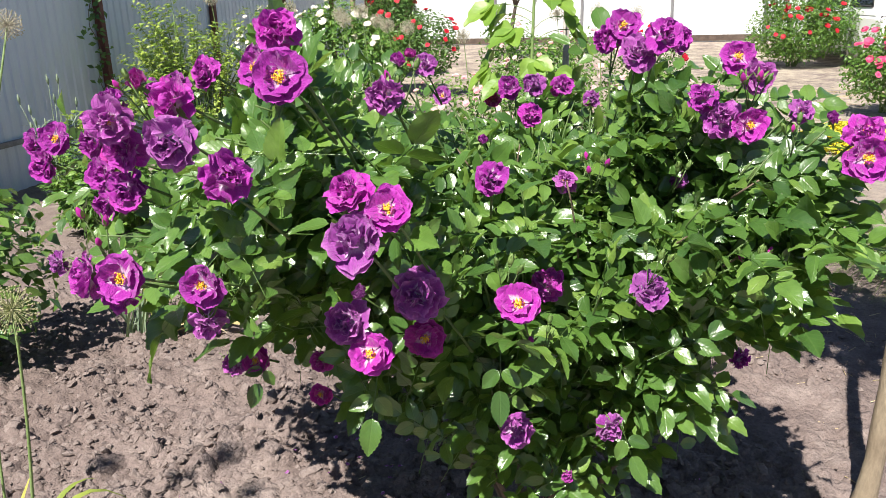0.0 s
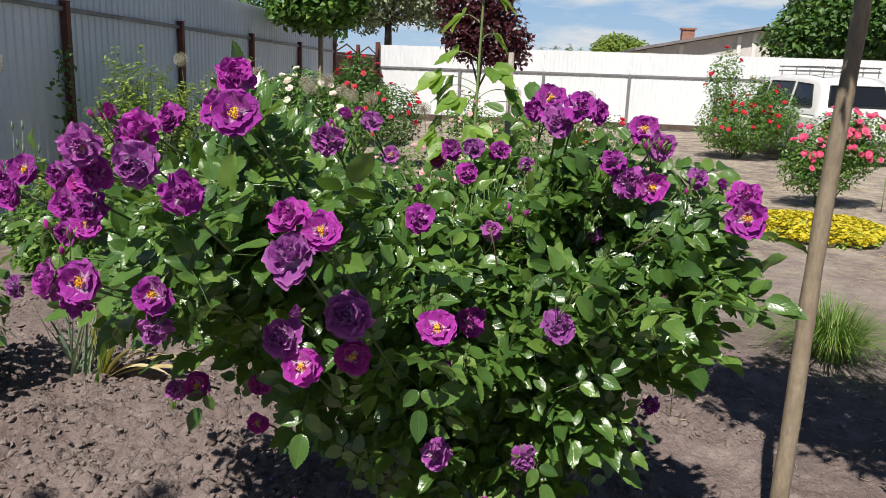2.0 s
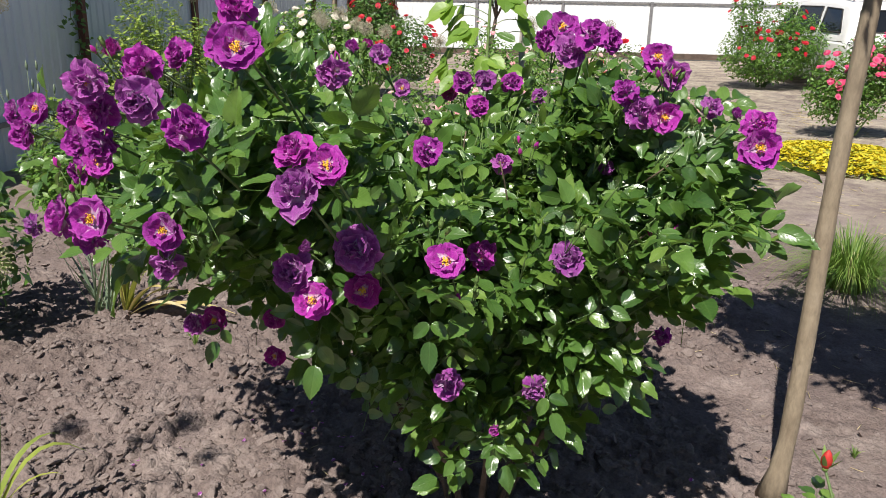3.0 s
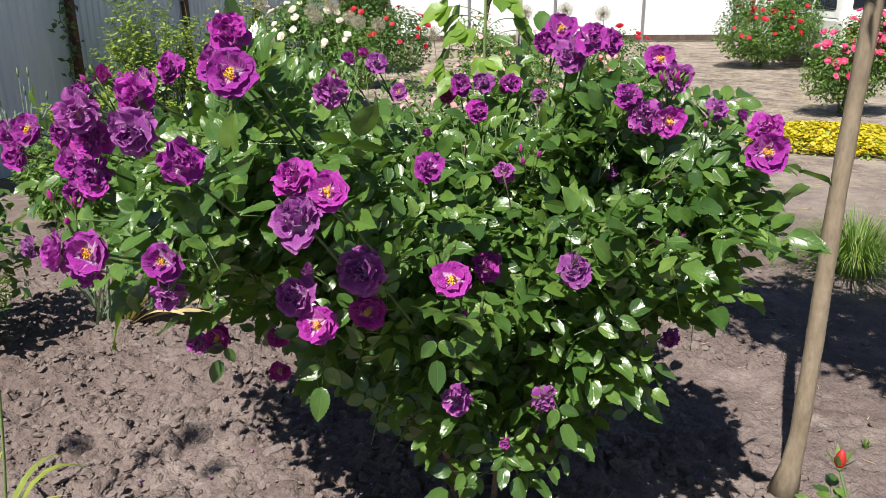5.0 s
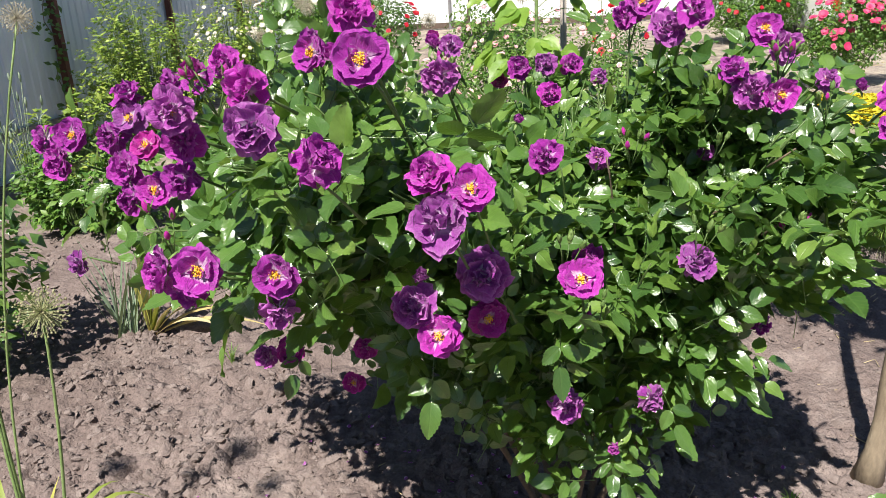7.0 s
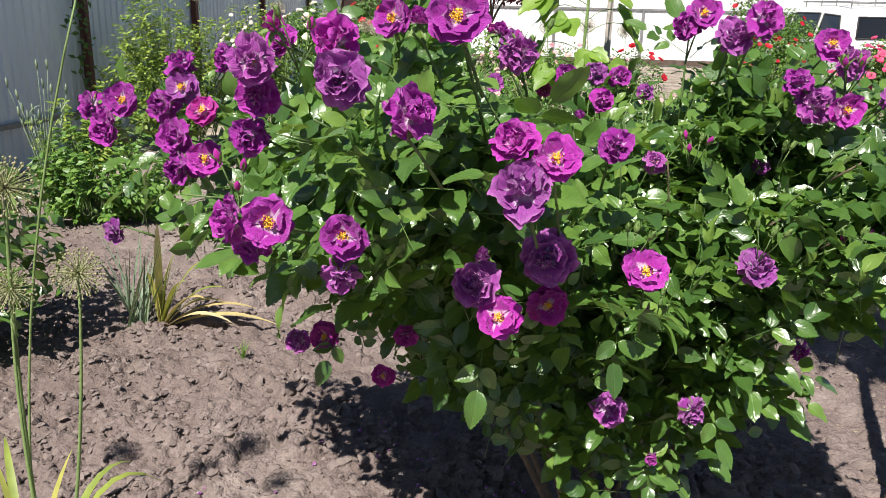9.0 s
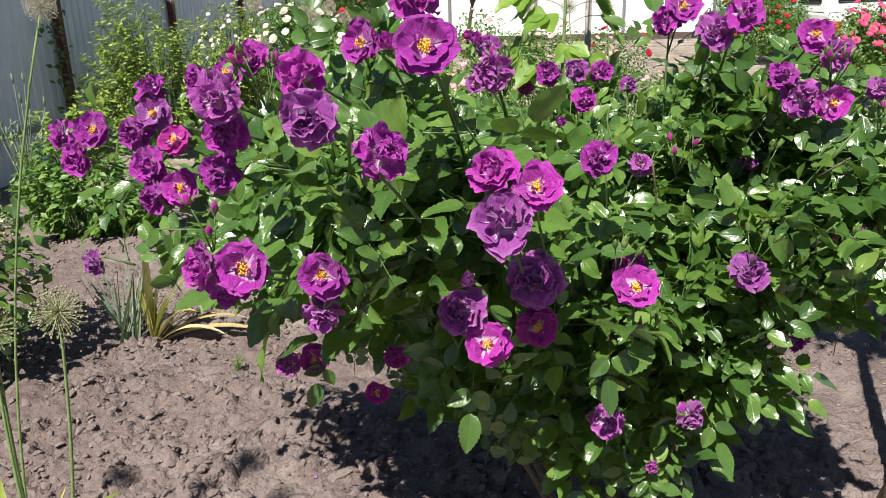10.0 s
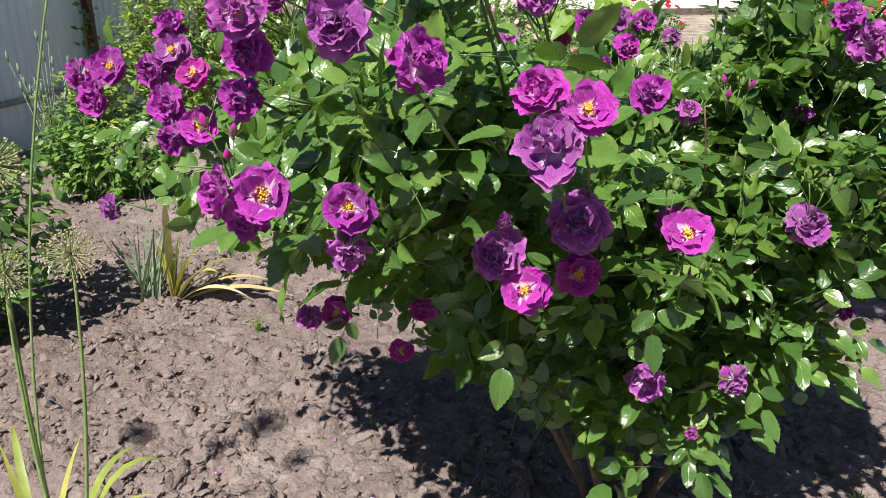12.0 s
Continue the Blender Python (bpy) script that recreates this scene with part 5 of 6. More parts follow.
    for s in (-0.55, 0.55):
        for z in (1.72, 1.80):
            rack.tube([(s, 0.45, z), (s, 2.0, z)], 0.014, 6)
        for y in (0.5, 0.95, 1.4, 1.9):
            rack.tube([(s, y, 1.62), (s, y, 1.80)], 0.012, 5)
    for y in (0.45, 0.85, 1.2, 1.6, 2.0):
        rack.tube([(-0.55, y, 1.72), (0.55, y, 1.72)], 0.012, 5)
    for y in (0.45, 2.0):
        rack.tube([(-0.55, y, 1.80), (0.55, y, 1.80)], 0.014, 5)
    part("roof_rack", rack, CHROME, root)


build_car()

# ---- trees beyond ----
tree("purple_leaf_tree", "small tree with dark burgundy leaves", (-1.40, 17.5, 0), 2.4, 0.055, [(0.25, 0, 2.25, 0.95, 0.8, 0.75), (0.0, 0, 2.9, 0.95, 0.8, 0.8), (0.75, 0.1, 2.0, 0.6, 0.6, 0.5), (-0.3, 0, 2.2, 0.5, 0.6, 0.55)], 6800, 0.13, BURGUNDY, 8)
tree("ball_tree", "small tree with a dense round crown of broad leaves", (-3.68, 13.2, 0), 3.0, 0.06, [(0, 0, 2.62, 0.8, 0.75, 0.62), (-0.5, 0, 2.5, 0.45, 0.5, 0.42), (0.4, 0, 2.5, 0.4, 0.5, 0.4)], 4200, 0.17, GARDEN_LEAF, 9, BARK, 0.78)
tree("leafy_tree", "tall leafy tree beyond the fence", (-6.6, 33, 0), 7.0, 0.22, [(0, 0, 5.0, 2.6, 2.2, 2.0), (1.8, 0, 4.2, 1.6, 1.5, 1.2), (-1.2, 0, 3.6, 1.4, 1.5, 0.9), (0.8, 0, 6.2, 2.0, 2, 1.2), (2.4, 0.5, 3.3, 0.9, 0.9, 0.5)], 12000, 0.22, SILVER_LEAF, 10)
tree("leafy_tree", "broad leafy tree beyond the fence", (10.0, 25.5, 0), 6.0, 0.2, [(0, 0, 3.2, 2.8, 2.0, 1.5), (-1.8, 0, 2.7, 1.5, 1.4, 1.0), (1.5, 0, 4.6, 2.4, 2.0, 1.6), (-1.0, 0.4, 4.2, 1.6, 1.6, 1.2), (2.5, 0, 2.6, 1.6, 1.4, 1.0)], 26000, 0.22, DARK_LEAF, 11)
tree("leafy_tree", "rounded green tree far behind the fence", (5.2, 60, 0), 4.5, 0.2, [(0, 0, 3.2, 1.9, 1.5, 1.1), (1.2, 0, 2.9, 1.5, 1.3, 1.0), (-1.0, 0, 2.7, 1.1, 1.2, 0.9)], 4200, 0.3, YELLOW_LEAF, 12)
tree("leafy_tree", "leafy tree behind the fence corner", (-10.2, 27, 0), 5.0, 0.2, [(0, 0, 3.6, 2.2, 2.0, 1.5), (2.0, 0, 2.8, 1.4, 1.4, 1.0), (-2, 0, 3.0, 1.6, 1.5, 1.2)], 5200, 0.22, DARK_LEAF, 15)
for i, x in enumerate((-1.0, -0.2, 0.6, 1.3, 2.0, 2.6)):
    tree("conifer", "dark narrow conifer in a far row", (x * 1.6 + 1.0, 75, 0), 3.6, 0.1, [(0, 0, 1.6, 0.8, 0.8, 1.1), (0, 0, 2.7 + 0.2 * (i % 3), 0.45, 0.45, 0.9)], 700, 0.25, DARK_LEAF, 40 + i)

# ---- shrubs and flowers of the far garden ----
shrub("yellow_green_shrub", "tall loose yellow-green shrub growing along the fence", "shrub", (-3.65, 7.2, 0), [(0, 0, 0.75, 0.62, 0.45, 0.68), (-0.2, 0, 1.15, 0.35, 0.35, 0.42), (0.45, 0.3, 0.85, 0.35, 0.4, 0.5), (-0.5, 0, 0.6, 0.35, 0.3, 0.4)], 9000, 0.045, YELLOW_LEAF, seed=2, shell=0.2, sprays=200)
shrub("flowering_shrub", "loose shrub with tiny white blossoms by the fence", "shrub", (-3.3, 8.5, 0), [(0, 0, 0.8, 0.45, 0.4, 0.6), (0.1, 0, 1.2, 0.25, 0.25, 0.35)], 2600, 0.05, YELLOW_LEAF, 40, WHITE_PETAL, 0.045, seed=22, shell=0.2, sprays=80)
shrub("white_rose_bush", "rose bush with creamy white double flowers", "rose bush", (-2.95, 9.6, 0), [(0, 0, 0.75, 0.72, 0.5, 0.62), (0.1, 0, 1.15, 0.45, 0.35, 0.3), (0.6, 0, 0.7, 0.45, 0.4, 0.5)], 7600, 0.055, GARDEN_LEAF, 34, WHITE_PETAL, 0.095, seed=3)
shrub("red_rose_bush", "rose bush with scarlet flowers before the gate", "rose bush", (-2.75, 12.0, 0), [(0, 0, 0.85, 0.6, 0.5, 0.65), (0.05, 0, 1.35, 0.35, 0.3, 0.35), (0.7, -0.5, 0.75, 0.5, 0.4, 0.5)], 9500, 0.055, DARK_LEAF, 36, RED_PETAL, 0.09, seed=4)
shrub("pink_rose_bush", "rounded rose bush full of bright pink flowers", "rose bush", (3.78, 9.8, 0), [(0, 0, 0.62, 0.52, 0.45, 0.50), (0.32, 0, 0.78, 0.42, 0.36, 0.40), (-0.30, -0.1, 0.48, 0.34, 0.34, 0.36), (0.1, 0, 1.0, 0.28, 0.28, 0.22)], 7000, 0.05, GARDEN_LEAF, 64, PINK_PETAL, 0.085, seed=5, shell=0.3)
shrub("tall_rose_bush", "tall open rose bush with a few red flowers", "rose bush", (3.95, 15.2, 0), [(0, 0, 0.62, 0.85, 0.6, 0.58), (-0.35, 0, 1.35, 0.36, 0.3, 0.7), (0.7, 0.2, 0.75, 0.5, 0.5, 0.6), (0.3, 0, 1.2, 0.35, 0.3, 0.4)], 11500, 0.058, GARDEN_LEAF, 34, RED_PETAL, 0.085, seed=6, shell=0.3)
shrub("pale_rose_bush", "low rose bush with small pale pink flowers", "rose bush", (-0.85, 6.6, 0), [(0, 0, 0.45, 0.5, 0.45, 0.4), (0.4, 0.2, 0.5, 0.4, 0.4, 0.4)], 2200, 0.045, GARDEN_LEAF, 34, BLUSH_PETAL, 0.055, seed=7)
shrub("pale_rose_bush", "low rose bush with small pale pink flowers", "rose bush", (0.35, 9.0, 0), [(0, 0, 0.6, 0.7, 0.5, 0.5), (-0.5, 0, 0.6, 0.4, 0.4, 0.45)], 2800, 0.045, GARDEN_LEAF, 36, BLUSH_PETAL, 0.06, seed=17)
shrub("pale_rose_bush", "tall airy rose bush with tiny pale pink flowers", "rose bush", (-0.35, 8.0, 0), [(0, 0, 0.6, 0.55, 0.5, 0.5), (-0.2, 0, 1.0, 0.3, 0.3, 0.3), (0.35, 0, 0.75, 0.35, 0.4, 0.35)], 4200, 0.045, GARDEN_LEAF, 30, BLUSH_PETAL, 0.05, seed=27, shell=0.25)
shrub("pale_rose_bush", "low rose bush with small pale pink flowers", "rose bush", (0.95, 8.4, 0), [(0, 0, 0.35, 0.6, 0.5, 0.32), (0.5, 0.1, 0.3, 0.4, 0.4, 0.28)], 3200, 0.045, GARDEN_LEAF, 30, BLUSH_PETAL, 0.05, seed=28, shell=0.25)
shrub("dark_rose_bush", "small rose bush with dark red flowers", "rose bush", (1.15, 10.6, 0), [(0, 0, 0.55, 0.4, 0.4, 0.45)], 1100, 0.05, DARK_LEAF, 9, RED_PETAL, 0.09, seed=18)
shrub("low_plant", "low leafy perennial with narrow green leaves", "plant", (-3.0, 4.65, 0), [(0, 0, 0.18, 0.48, 0.32, 0.28), (-0.3, 0.1, 0.3, 0.25, 0.25, 0.22), (0.35, 0.1, 0.22, 0.28, 0.28, 0.25)], 3600, 0.055, GARDEN_LEAF, seed=19, shell=0.3, sprays=160)
shrub("low_plant", "loose green perennial against the fence", "plant", (-3.65, 5.5, 0), [(0, 0, 0.3, 0.35, 0.35, 0.35), (0.25, 0.2, 0.4, 0.3, 0.3, 0.4)], 1900, 0.06, YELLOW_LEAF, seed=20, shell=0.2, sprays=70)
shrub("budding_rose_bush", "rose bush with coral buds beside the allium clump", "rose bush", (-2.38, 2.62, 0), [(0, 0, 0.42, 0.42, 0.36, 0.32), (-0.45, -0.15, 0.45, 0.4, 0.4, 0.38), (0.0, 0.1, 0.62, 0.32, 0.3, 0.2), (-0.3, -0.4, 0.4, 0.4, 0.4, 0.35)], 2600, 0.075, ROSE_LEAF, 10, CORAL_PETAL, 0.045, seed=21, flower_up=1.0)


def build_sedum():
    """A mat of tiny yellow stars over low stems."""
    rng = np.random.default_rng(31)
    root = thing("stonecrop_mat", "low mat of bright yellow flowering stonecrop", "flower bed", at=(3.05, 8.0, 0))
    n = 5200
    a, r = rng.uniform(0, 6.28, n), np.sqrt(rng.random(n))
    x, y = 0.80 * r * np.cos(a) + 0.1 * np.sin(3 * a), 0.72 * r * np.sin(a)
    z = 0.11 * (1 - r ** 3) + rng.uniform(-0.015, 0.02, n) + 0.02
    pos = np.stack([x, y, z], 1)
    g = Geo()
    many(g, FLORET[0], FLORET[1], frames(rng, pos, np.tile([0, 0, 1.0], (n, 1)), 0.4, rng.uniform(0.028, 0.045, n)))
    part("blossoms", g, SEDUM, root, kind="stuff")
    g = Geo()
    m = 1600
    a, r = rng.uniform(0, 6.28, m), np.sqrt(rng.random(m)) * 1.05
    pos = np.stack([0.80 * r * np.cos(a) + 0.1 * np.sin(3 * a), 0.72 * r * np.sin(a), 0.06 * (1 - r ** 3).clip(0) + 0.01], 1)
    many(g, SMALL_LEAF[0], SMALL_LEAF[1], frames(rng, pos, np.tile([0, 0, 1.0], (m, 1)), 0.6, rng.uniform(0.03, 0.06, m)), SMALL_LEAF[2])
    part("leaf_mat", g, YELLOW_LEAF, root, kind="stuff")


build_sedum()


def blades(geo, rng, n, length, width, spread, droop, foot=0.05):
    """Arching grass blades from one foot."""
    for i in range(n):
        a = rng.uniform(0, 6.28)
        L = length * rng.uniform(0.6, 1.15)
        out = spread * rng.uniform(0.15, 1.0)
        f = np.array([math.cos(a) * foot * rng.random(), math.sin(a) * foot * rng.random(), 0])
        d = np.array([math.cos(a), math.sin(a), 0])
        mid = f + d * out * L * 0.45 + np.array([0, 0, L * 0.8])
        end = f + d * out * L * 1.1 + np.array([0, 0, L * (0.95 - droop * out)])
        pts = bezier(f, mid, end, 6)
        w = np.array([-d[1], d[0], 0]) * width
        v, fc, uv = [], [], []
        for j, p in enumerate(pts):
            k = (1 - (j / 5) ** 2.2) * (0.7 + 0.3 * min(1, j))
            v += [p - w * k * 0.5, p + w * k * 0.5]
            uv += [(0, j / 5), (1, j / 5)]
            if j:
                fc.append((2 * j - 2, 2 * j - 1, 2 * j + 1, 2 * j))
        geo.add(v, fc, uv)
    return geo


def build_grass_tuft():
    rng = np.random.default_rng(41)
    root = thing("grass_tuft", "tuft of arching ornamental grass in bare soil", "grass", at=(2.0, 4.2, -0.02))
    part("foliage", blades(Geo(), rng, 900, 0.44, 0.0055, 1.15, 0.85, 0.12), GRASS, root, kind="stuff")
    part("dry_foliage", blades(Geo(), rng, 90, 0.30, 0.004, 1.0, 1.1, 0.09), STRAW, root, kind="stuff")


build_grass_tuft()


# ---- alliums, iris and the corner plants ----
def allium_head(rng, r):
    """A spent allium globe: fine rays, each with a small seed capsule."""
    rays, caps = Geo(), Geo()
    n = 150
    for i in range(n):
        z = 1 - 2 * (i + 0.5) / n
        a = i * 2.39996
        q = math.sqrt(1 - z * z)
        k = r * rng.uniform(0.82, 1.05)
        tip = (k * q * math.cos(a), k * q * math.sin(a), k * z)
        rays.tube([(0, 0, 0), tip], [0.0009, 0.0007], 3, cap=False)
        caps.ball(tip, r * 0.055, 3, 5)
    return rays, caps


ALLIUM_RAY = plant("allium_ray", [(0, (0.28, 0.32, 0.14)), (1, (0.42, 0.42, 0.22))], 0.6, 0.1)
ALLIUM_CAP = plant("allium_capsule", [(0, (0.24, 0.26, 0.12)), (1, (0.4, 0.36, 0.22))], 0.7, 0.1)
ALLIUM_GREY = plant("allium_dry", [(0, (0.38, 0.35, 0.25)), (1, (0.52, 0.48, 0.38))], 0.7, 0.1)
STALK = rough_surface("allium_stalk", [(0.3, (0.16, 0.25, 0.08)), (0.7, (0.24, 0.33, 0.12))], 20, 0.5)
_rng = random.Random(77)
_green, _dry = allium_head(_rng, 0.062), allium_head(_rng, 0.055)
HEADS = {"green": (_green[0].mesh("allium_rays", ALLIUM_RAY), _green[1].mesh("allium_capsules", ALLIUM_CAP)), "dry": (_dry[0].mesh("allium_rays", ALLIUM_GREY), _dry[1].mesh("allium_capsules", ALLIUM_GREY))}


def allium(foot, head, tone, size=1.0, thick=0.006, bend=0.05):
    root = thing("allium", "spent allium globe on a tall bare stalk", "allium", group="spent alliums", at=(foot[0], foot[1], -0.02))
    off = Vector((foot[0], foot[1], -0.02))
    end = Vector(head) - off
    mid = end * 0.5 + Vector((bend, 0, 0.05))
    g = Geo()
    g.tube(bezier((0, 0, 0), tuple(mid), tuple(end), 10).tolist(), np.linspace(thick, thick * 0.6, 10).tolist(), 7)
    part("stalk", g, STALK, root)
    rays = part("seed_head", HEADS[tone][0], None, root)
    rays.location, rays.scale = end, (size, size, size)
    part("capsule_globe", HEADS[tone][1], None, rays)


allium((-1.27, 1.43), (-1.17, 1.37, 1.075), "green", 1.05, 0.0068, -0.03)
allium((-1.16, 1.33), (-0.98, 1.30, 0.92), "green", 0.85, 0.005, 0.05)
allium((-1.20, 1.36), (-1.21, 1.39, 0.835), "green", 0.85, 0.005, -0.04)
allium((-1.44, 1.44), (-1.53, 1.37, 0.925), "green", 0.85, 0.005, -0.03)
allium((-1.36, 1.52), (-1.06, 1.56, 1.502), "dry", 0.62, 0.004, -0.12)
for hx, hy, hz in ((-3.72, 8.0, 1.5), (-2.88, 8.1, 1.38), (-2.8, 8.0, 1.0), (-2.12, 8.2, 1.33), (-2.25, 8.0, 1.25), (-1.79, 8.0, 1.19), (-1.6, 8.1, 1.16), (-1.0, 8.0, 1.07), (-0.05, 8.0, 1.27), (0.35, 8.0, 1.29), (0.73, 8.1, 1.25), (4.35, 9.6, 1.42), (-2.0, 8.4, 1.22), (-2.4, 8.3, 1.3)):
    allium((hx + 0.08, hy + 0.05), (hx, hy, hz), "dry", 1.45, 0.006, 0.02)


def strap(geo, foot, tip, lift, width, fold=0.25):
    """One strap leaf, arching from foot to tip, folded along its middle."""
    f, t = np.array(foot, float), np.array(tip, float)
    mid = (f + t) / 2 + np.array([0, 0, lift])
    pts = bezier(f, mid, t, 10)
    side = np.cross(t - f, [0, 0, 1.0])
    side = side / (np.linalg.norm(side) + 1e-6)
    v, fc, uv = [], [], []
    for j, p in enumerate(pts):
        w = width * 0.5 * (0.75 + 0.5 * math.sin(math.pi * j / 9)) * (1 - (j / 9) ** 4)
        v += [p - side * w + np.array([0, 0, w * fold]), p, p + side * w + np.array([0, 0, w * fold])]
        uv += [(0, j / 9), (0.5, j / 9), (1, j / 9)]
        if j:
            o = 3 * j - 3
            fc += [(o, o + 1, o + 4, o + 3), (o + 1, o + 2, o + 5, o + 4)]
    geo.add(v, fc, uv)


STRAP_GREEN = plant("strap_leaf", [(0, (0.18, 0.26, 0.05)), (0.6, (0.30, 0.36, 0.07)), (1, (0.52, 0.47, 0.13))], 0.5, 0.25, (0.5, 0.5, 0.1))
STRAP_DRY = plant("withered_leaf", [(0, (0.50, 0.40, 0.16)), (0.6, (0.62, 0.52, 0.26)), (1, (0.72, 0.62, 0.38))], 0.7, 0.2, (0.6, 0.5, 0.2))
BLUE_LEAF = plant("blue_green_leaf", [(0, (0.14, 0.20, 0.13)), (1, (0.24, 0.30, 0.20))], 0.55, 0.15)


def build_allium_leaves():
    rnd = random.Random(9)
    root = thing("allium_leaf_clump", "clump of yellowing strap leaves at the allium foot", "plant", at=(-1.20, 1.30, -0.02))
    ends = [(0.25, 0.10, 0.30, 0.20), (0.38, -0.02, 0.02, 0.52), (-0.28, 0.05, 0.24, 0.26), (-0.22, 0.25, 0.36, 0.25), (0.12, 0.28, 0.30, 0.26), (-0.05, -0.25, 0.15, 0.35), (0.22, 0.30, 0.20, 0.40), (-0.35, -0.12, 0.08, 0.38), (0.05, 0.14, 0.42, 0.1), (-0.12, 0.08, 0.44, 0.1)]
    for i, (x, y, z, lift) in enumerate(ends):
        g = Geo()
        strap(g, (rnd.uniform(-0.03, 0.03), rnd.uniform(-0.03, 0.03), 0), (x, y, z), lift, rnd.uniform(0.014, 0.023))
        part("leaf", g, STRAP_GREEN, root)
    for i in range(16):
        a = rnd.uniform(0, 6.28)
        g = Geo()
        strap(g, (0, 0, 0.02), (0.34 * math.cos(a), 0.34 * math.sin(a), 0.03), rnd.uniform(0.02, 0.42), rnd.uniform(0.008, 0.014))
        part("withered_leaf", g, STRAP_DRY, root, "withered straw-coloured leaf")


build_allium_leaves()


def build_iris():
    rnd = random.Random(14)
    root = thing("iris_clump", "clump of narrow blue-green blades with yellowed leaves", "plant", at=(-1.80, 3.02, -0.02))
    for i in range(30):
        a = rnd.uniform(0, 6.28)
        r = rnd.uniform(0.03, 0.3)
        g = Geo()
        strap(g, (-0.06 + rnd.uniform(-0.05, 0.05), rnd.uniform(-0.05, 0.05), 0), (-0.06 + r * math.cos(a), r * math.sin(a), rnd.uniform(0.26, 0.50)), 0.03, rnd.uniform(0.007, 0.013))
        part("blade", g, BLUE_LEAF, root)
    for x, y, z, w in ((0.06, 0.0, 0.44, 0.05), (0.10, 0.02, 0.30, 0.04), (0.16, -0.02, 0.22, 0.035), (0.02, -0.04, 0.25, 0.035), (0.28, 0.05, 0.12, 0.03), (0.34, -0.03, 0.06, 0.028), (0.20, 0.08, 0.28, 0.03), (0.40, 0.06, 0.10, 0.03), (0.12, 0.05, 0.36, 0.04), (0.24, -0.04, 0.16, 0.035), (0.30, 0.0, 0.2, 0.03), (0.5, 0.02, 0.05, 0.03)):
        g = Geo()
        strap(g, (0.05, 0, 0), (x * 1.25, y, z * 1.2), 0.14, w * 1.25)
        part("yellow_leaf", g, STRAP_DRY if z < 0.2 or w > 0.045 else STRAP_GREEN, root)


build_iris()


def build_sapling():
    """A slim shoot with large drooping lobed leaves, tied beside a stake."""
    rng = np.random.default_rng(51)
    rnd = random.Random(52)
    root = thing("hibiscus_sapling", "slender sapling with broad bright green drooping leaves", "sapling", at=(0.06, 2.42, -0.02))
    g = Geo()
    g.tube([(0.0, 0, 0), (0.005, 0, 0.6), (0.0, 0, 1.2), (0.015, 0, 1.75), (0.02, 0, 1.98)], [0.008, 0.007, 0.006, 0.004, 0.002], 7)
    part("stem", g, STALK, root)
    spots = [(-0.11, -0.02, 1.52), (-0.08, 0.03, 1.49), (0.06, -0.03, 1.55), (-0.06, 0.0, 1.60), (0.10, 0.0, 1.48), (-0.05, -0.05, 1.45), (0.05, 0.03, 1.66), (-0.05, 0.02, 1.72), (0.05, 0.02, 1.79), (0.0, -0.03, 1.88), (-0.02, 0.03, 1.95), (0.12, 0.04, 1.44), (-0.12, 0.04, 1.38), (0.02, -0.09, 1.36), (0.08, -0.06, 1.32), (-0.08, -0.06, 1.30), (-0.13, 0, 1.33)]
    for x, y, z in spots:
        L = rng.uniform(0.09, 0.115) if z < 1.85 else 0.055
        tip = Vector((x, y, 0)).normalized() * 0.8 + Vector((0, 0, -0.45 - 0.3 * (z < 1.45)))
        zdir = Vector((x, y, 0)).normalized() * 0.75 + Vector((0, -0.45, 0.6))
        lf = Geo()
        yv = tip.normalized()
        zv = (zdir - yv * zdir.dot(yv)).normalized()
        xv = yv.cross(zv)
        m = Matrix((xv, yv, zv)).transposed().to_4x4()
        m.translation = Vector((x, y, z)) * 1.0
        for turn, part_l in ((0, 1.0), (-48, 0.72), (48, 0.72)):
            v, f, uv = leaflet_shape(rnd, L * part_l, L * 0.62, 8)
            mm = m @ pose(0, 0, 0.001 * (turn != 0), rng.uniform(-8, 8), turn * 0.15, turn)
            lf.add([mm @ Vector(p) for p in v], f, uv)
        leaf = part("leaf", lf, LIME_LEAF, root)
        st = Geo()
        st.tube(bezier((0.012, 0, z - 0.03), (x * 0.5, y * 0.5, z + 0.01), (x, y, z), 5).tolist(), 0.0014, 5)
        part("leaf_stalk", st, STALK, leaf)
    stake = Geo()
    stake.tube([(0, 0, 0), (0.004, 0.002, 0.8), (0.0, 0, 1.62)], [0.013, 0.012, 0.011], 7)
    ob = solid("garden_stake", stake, OLD_WOOD, "weathered grey wooden stake beside the sapling", "stake")
    ob.location = (0.16, 2.75, -0.03)


build_sapling()


def build_grey_plant():
    rnd = random.Random(23)
    root = thing("silvery_plant", "low silvery-green carnation foliage at the bed's edge", "plant", at=(-0.72, 1.40, -0.02))
    g = Geo()
    for i in range(240):
        a, r = rnd.uniform(0, 6.28), rnd.random() ** 0.5
        f = (0.24 * r * math.cos(a), 0.08 * r * math.sin(a) - 0.03, 0.0)
        t = (f[0] + rnd.uniform(-0.05, 0.05), f[1] + rnd.uniform(-0.05, 0.05), rnd.uniform(0.03, 0.085))
        strap(g, f, t, rnd.uniform(0.0, 0.03), rnd.uniform(0.004, 0.008))
    part("foliage", g, SILVER_LEAF, root, kind="stuff")


build_grey_plant()


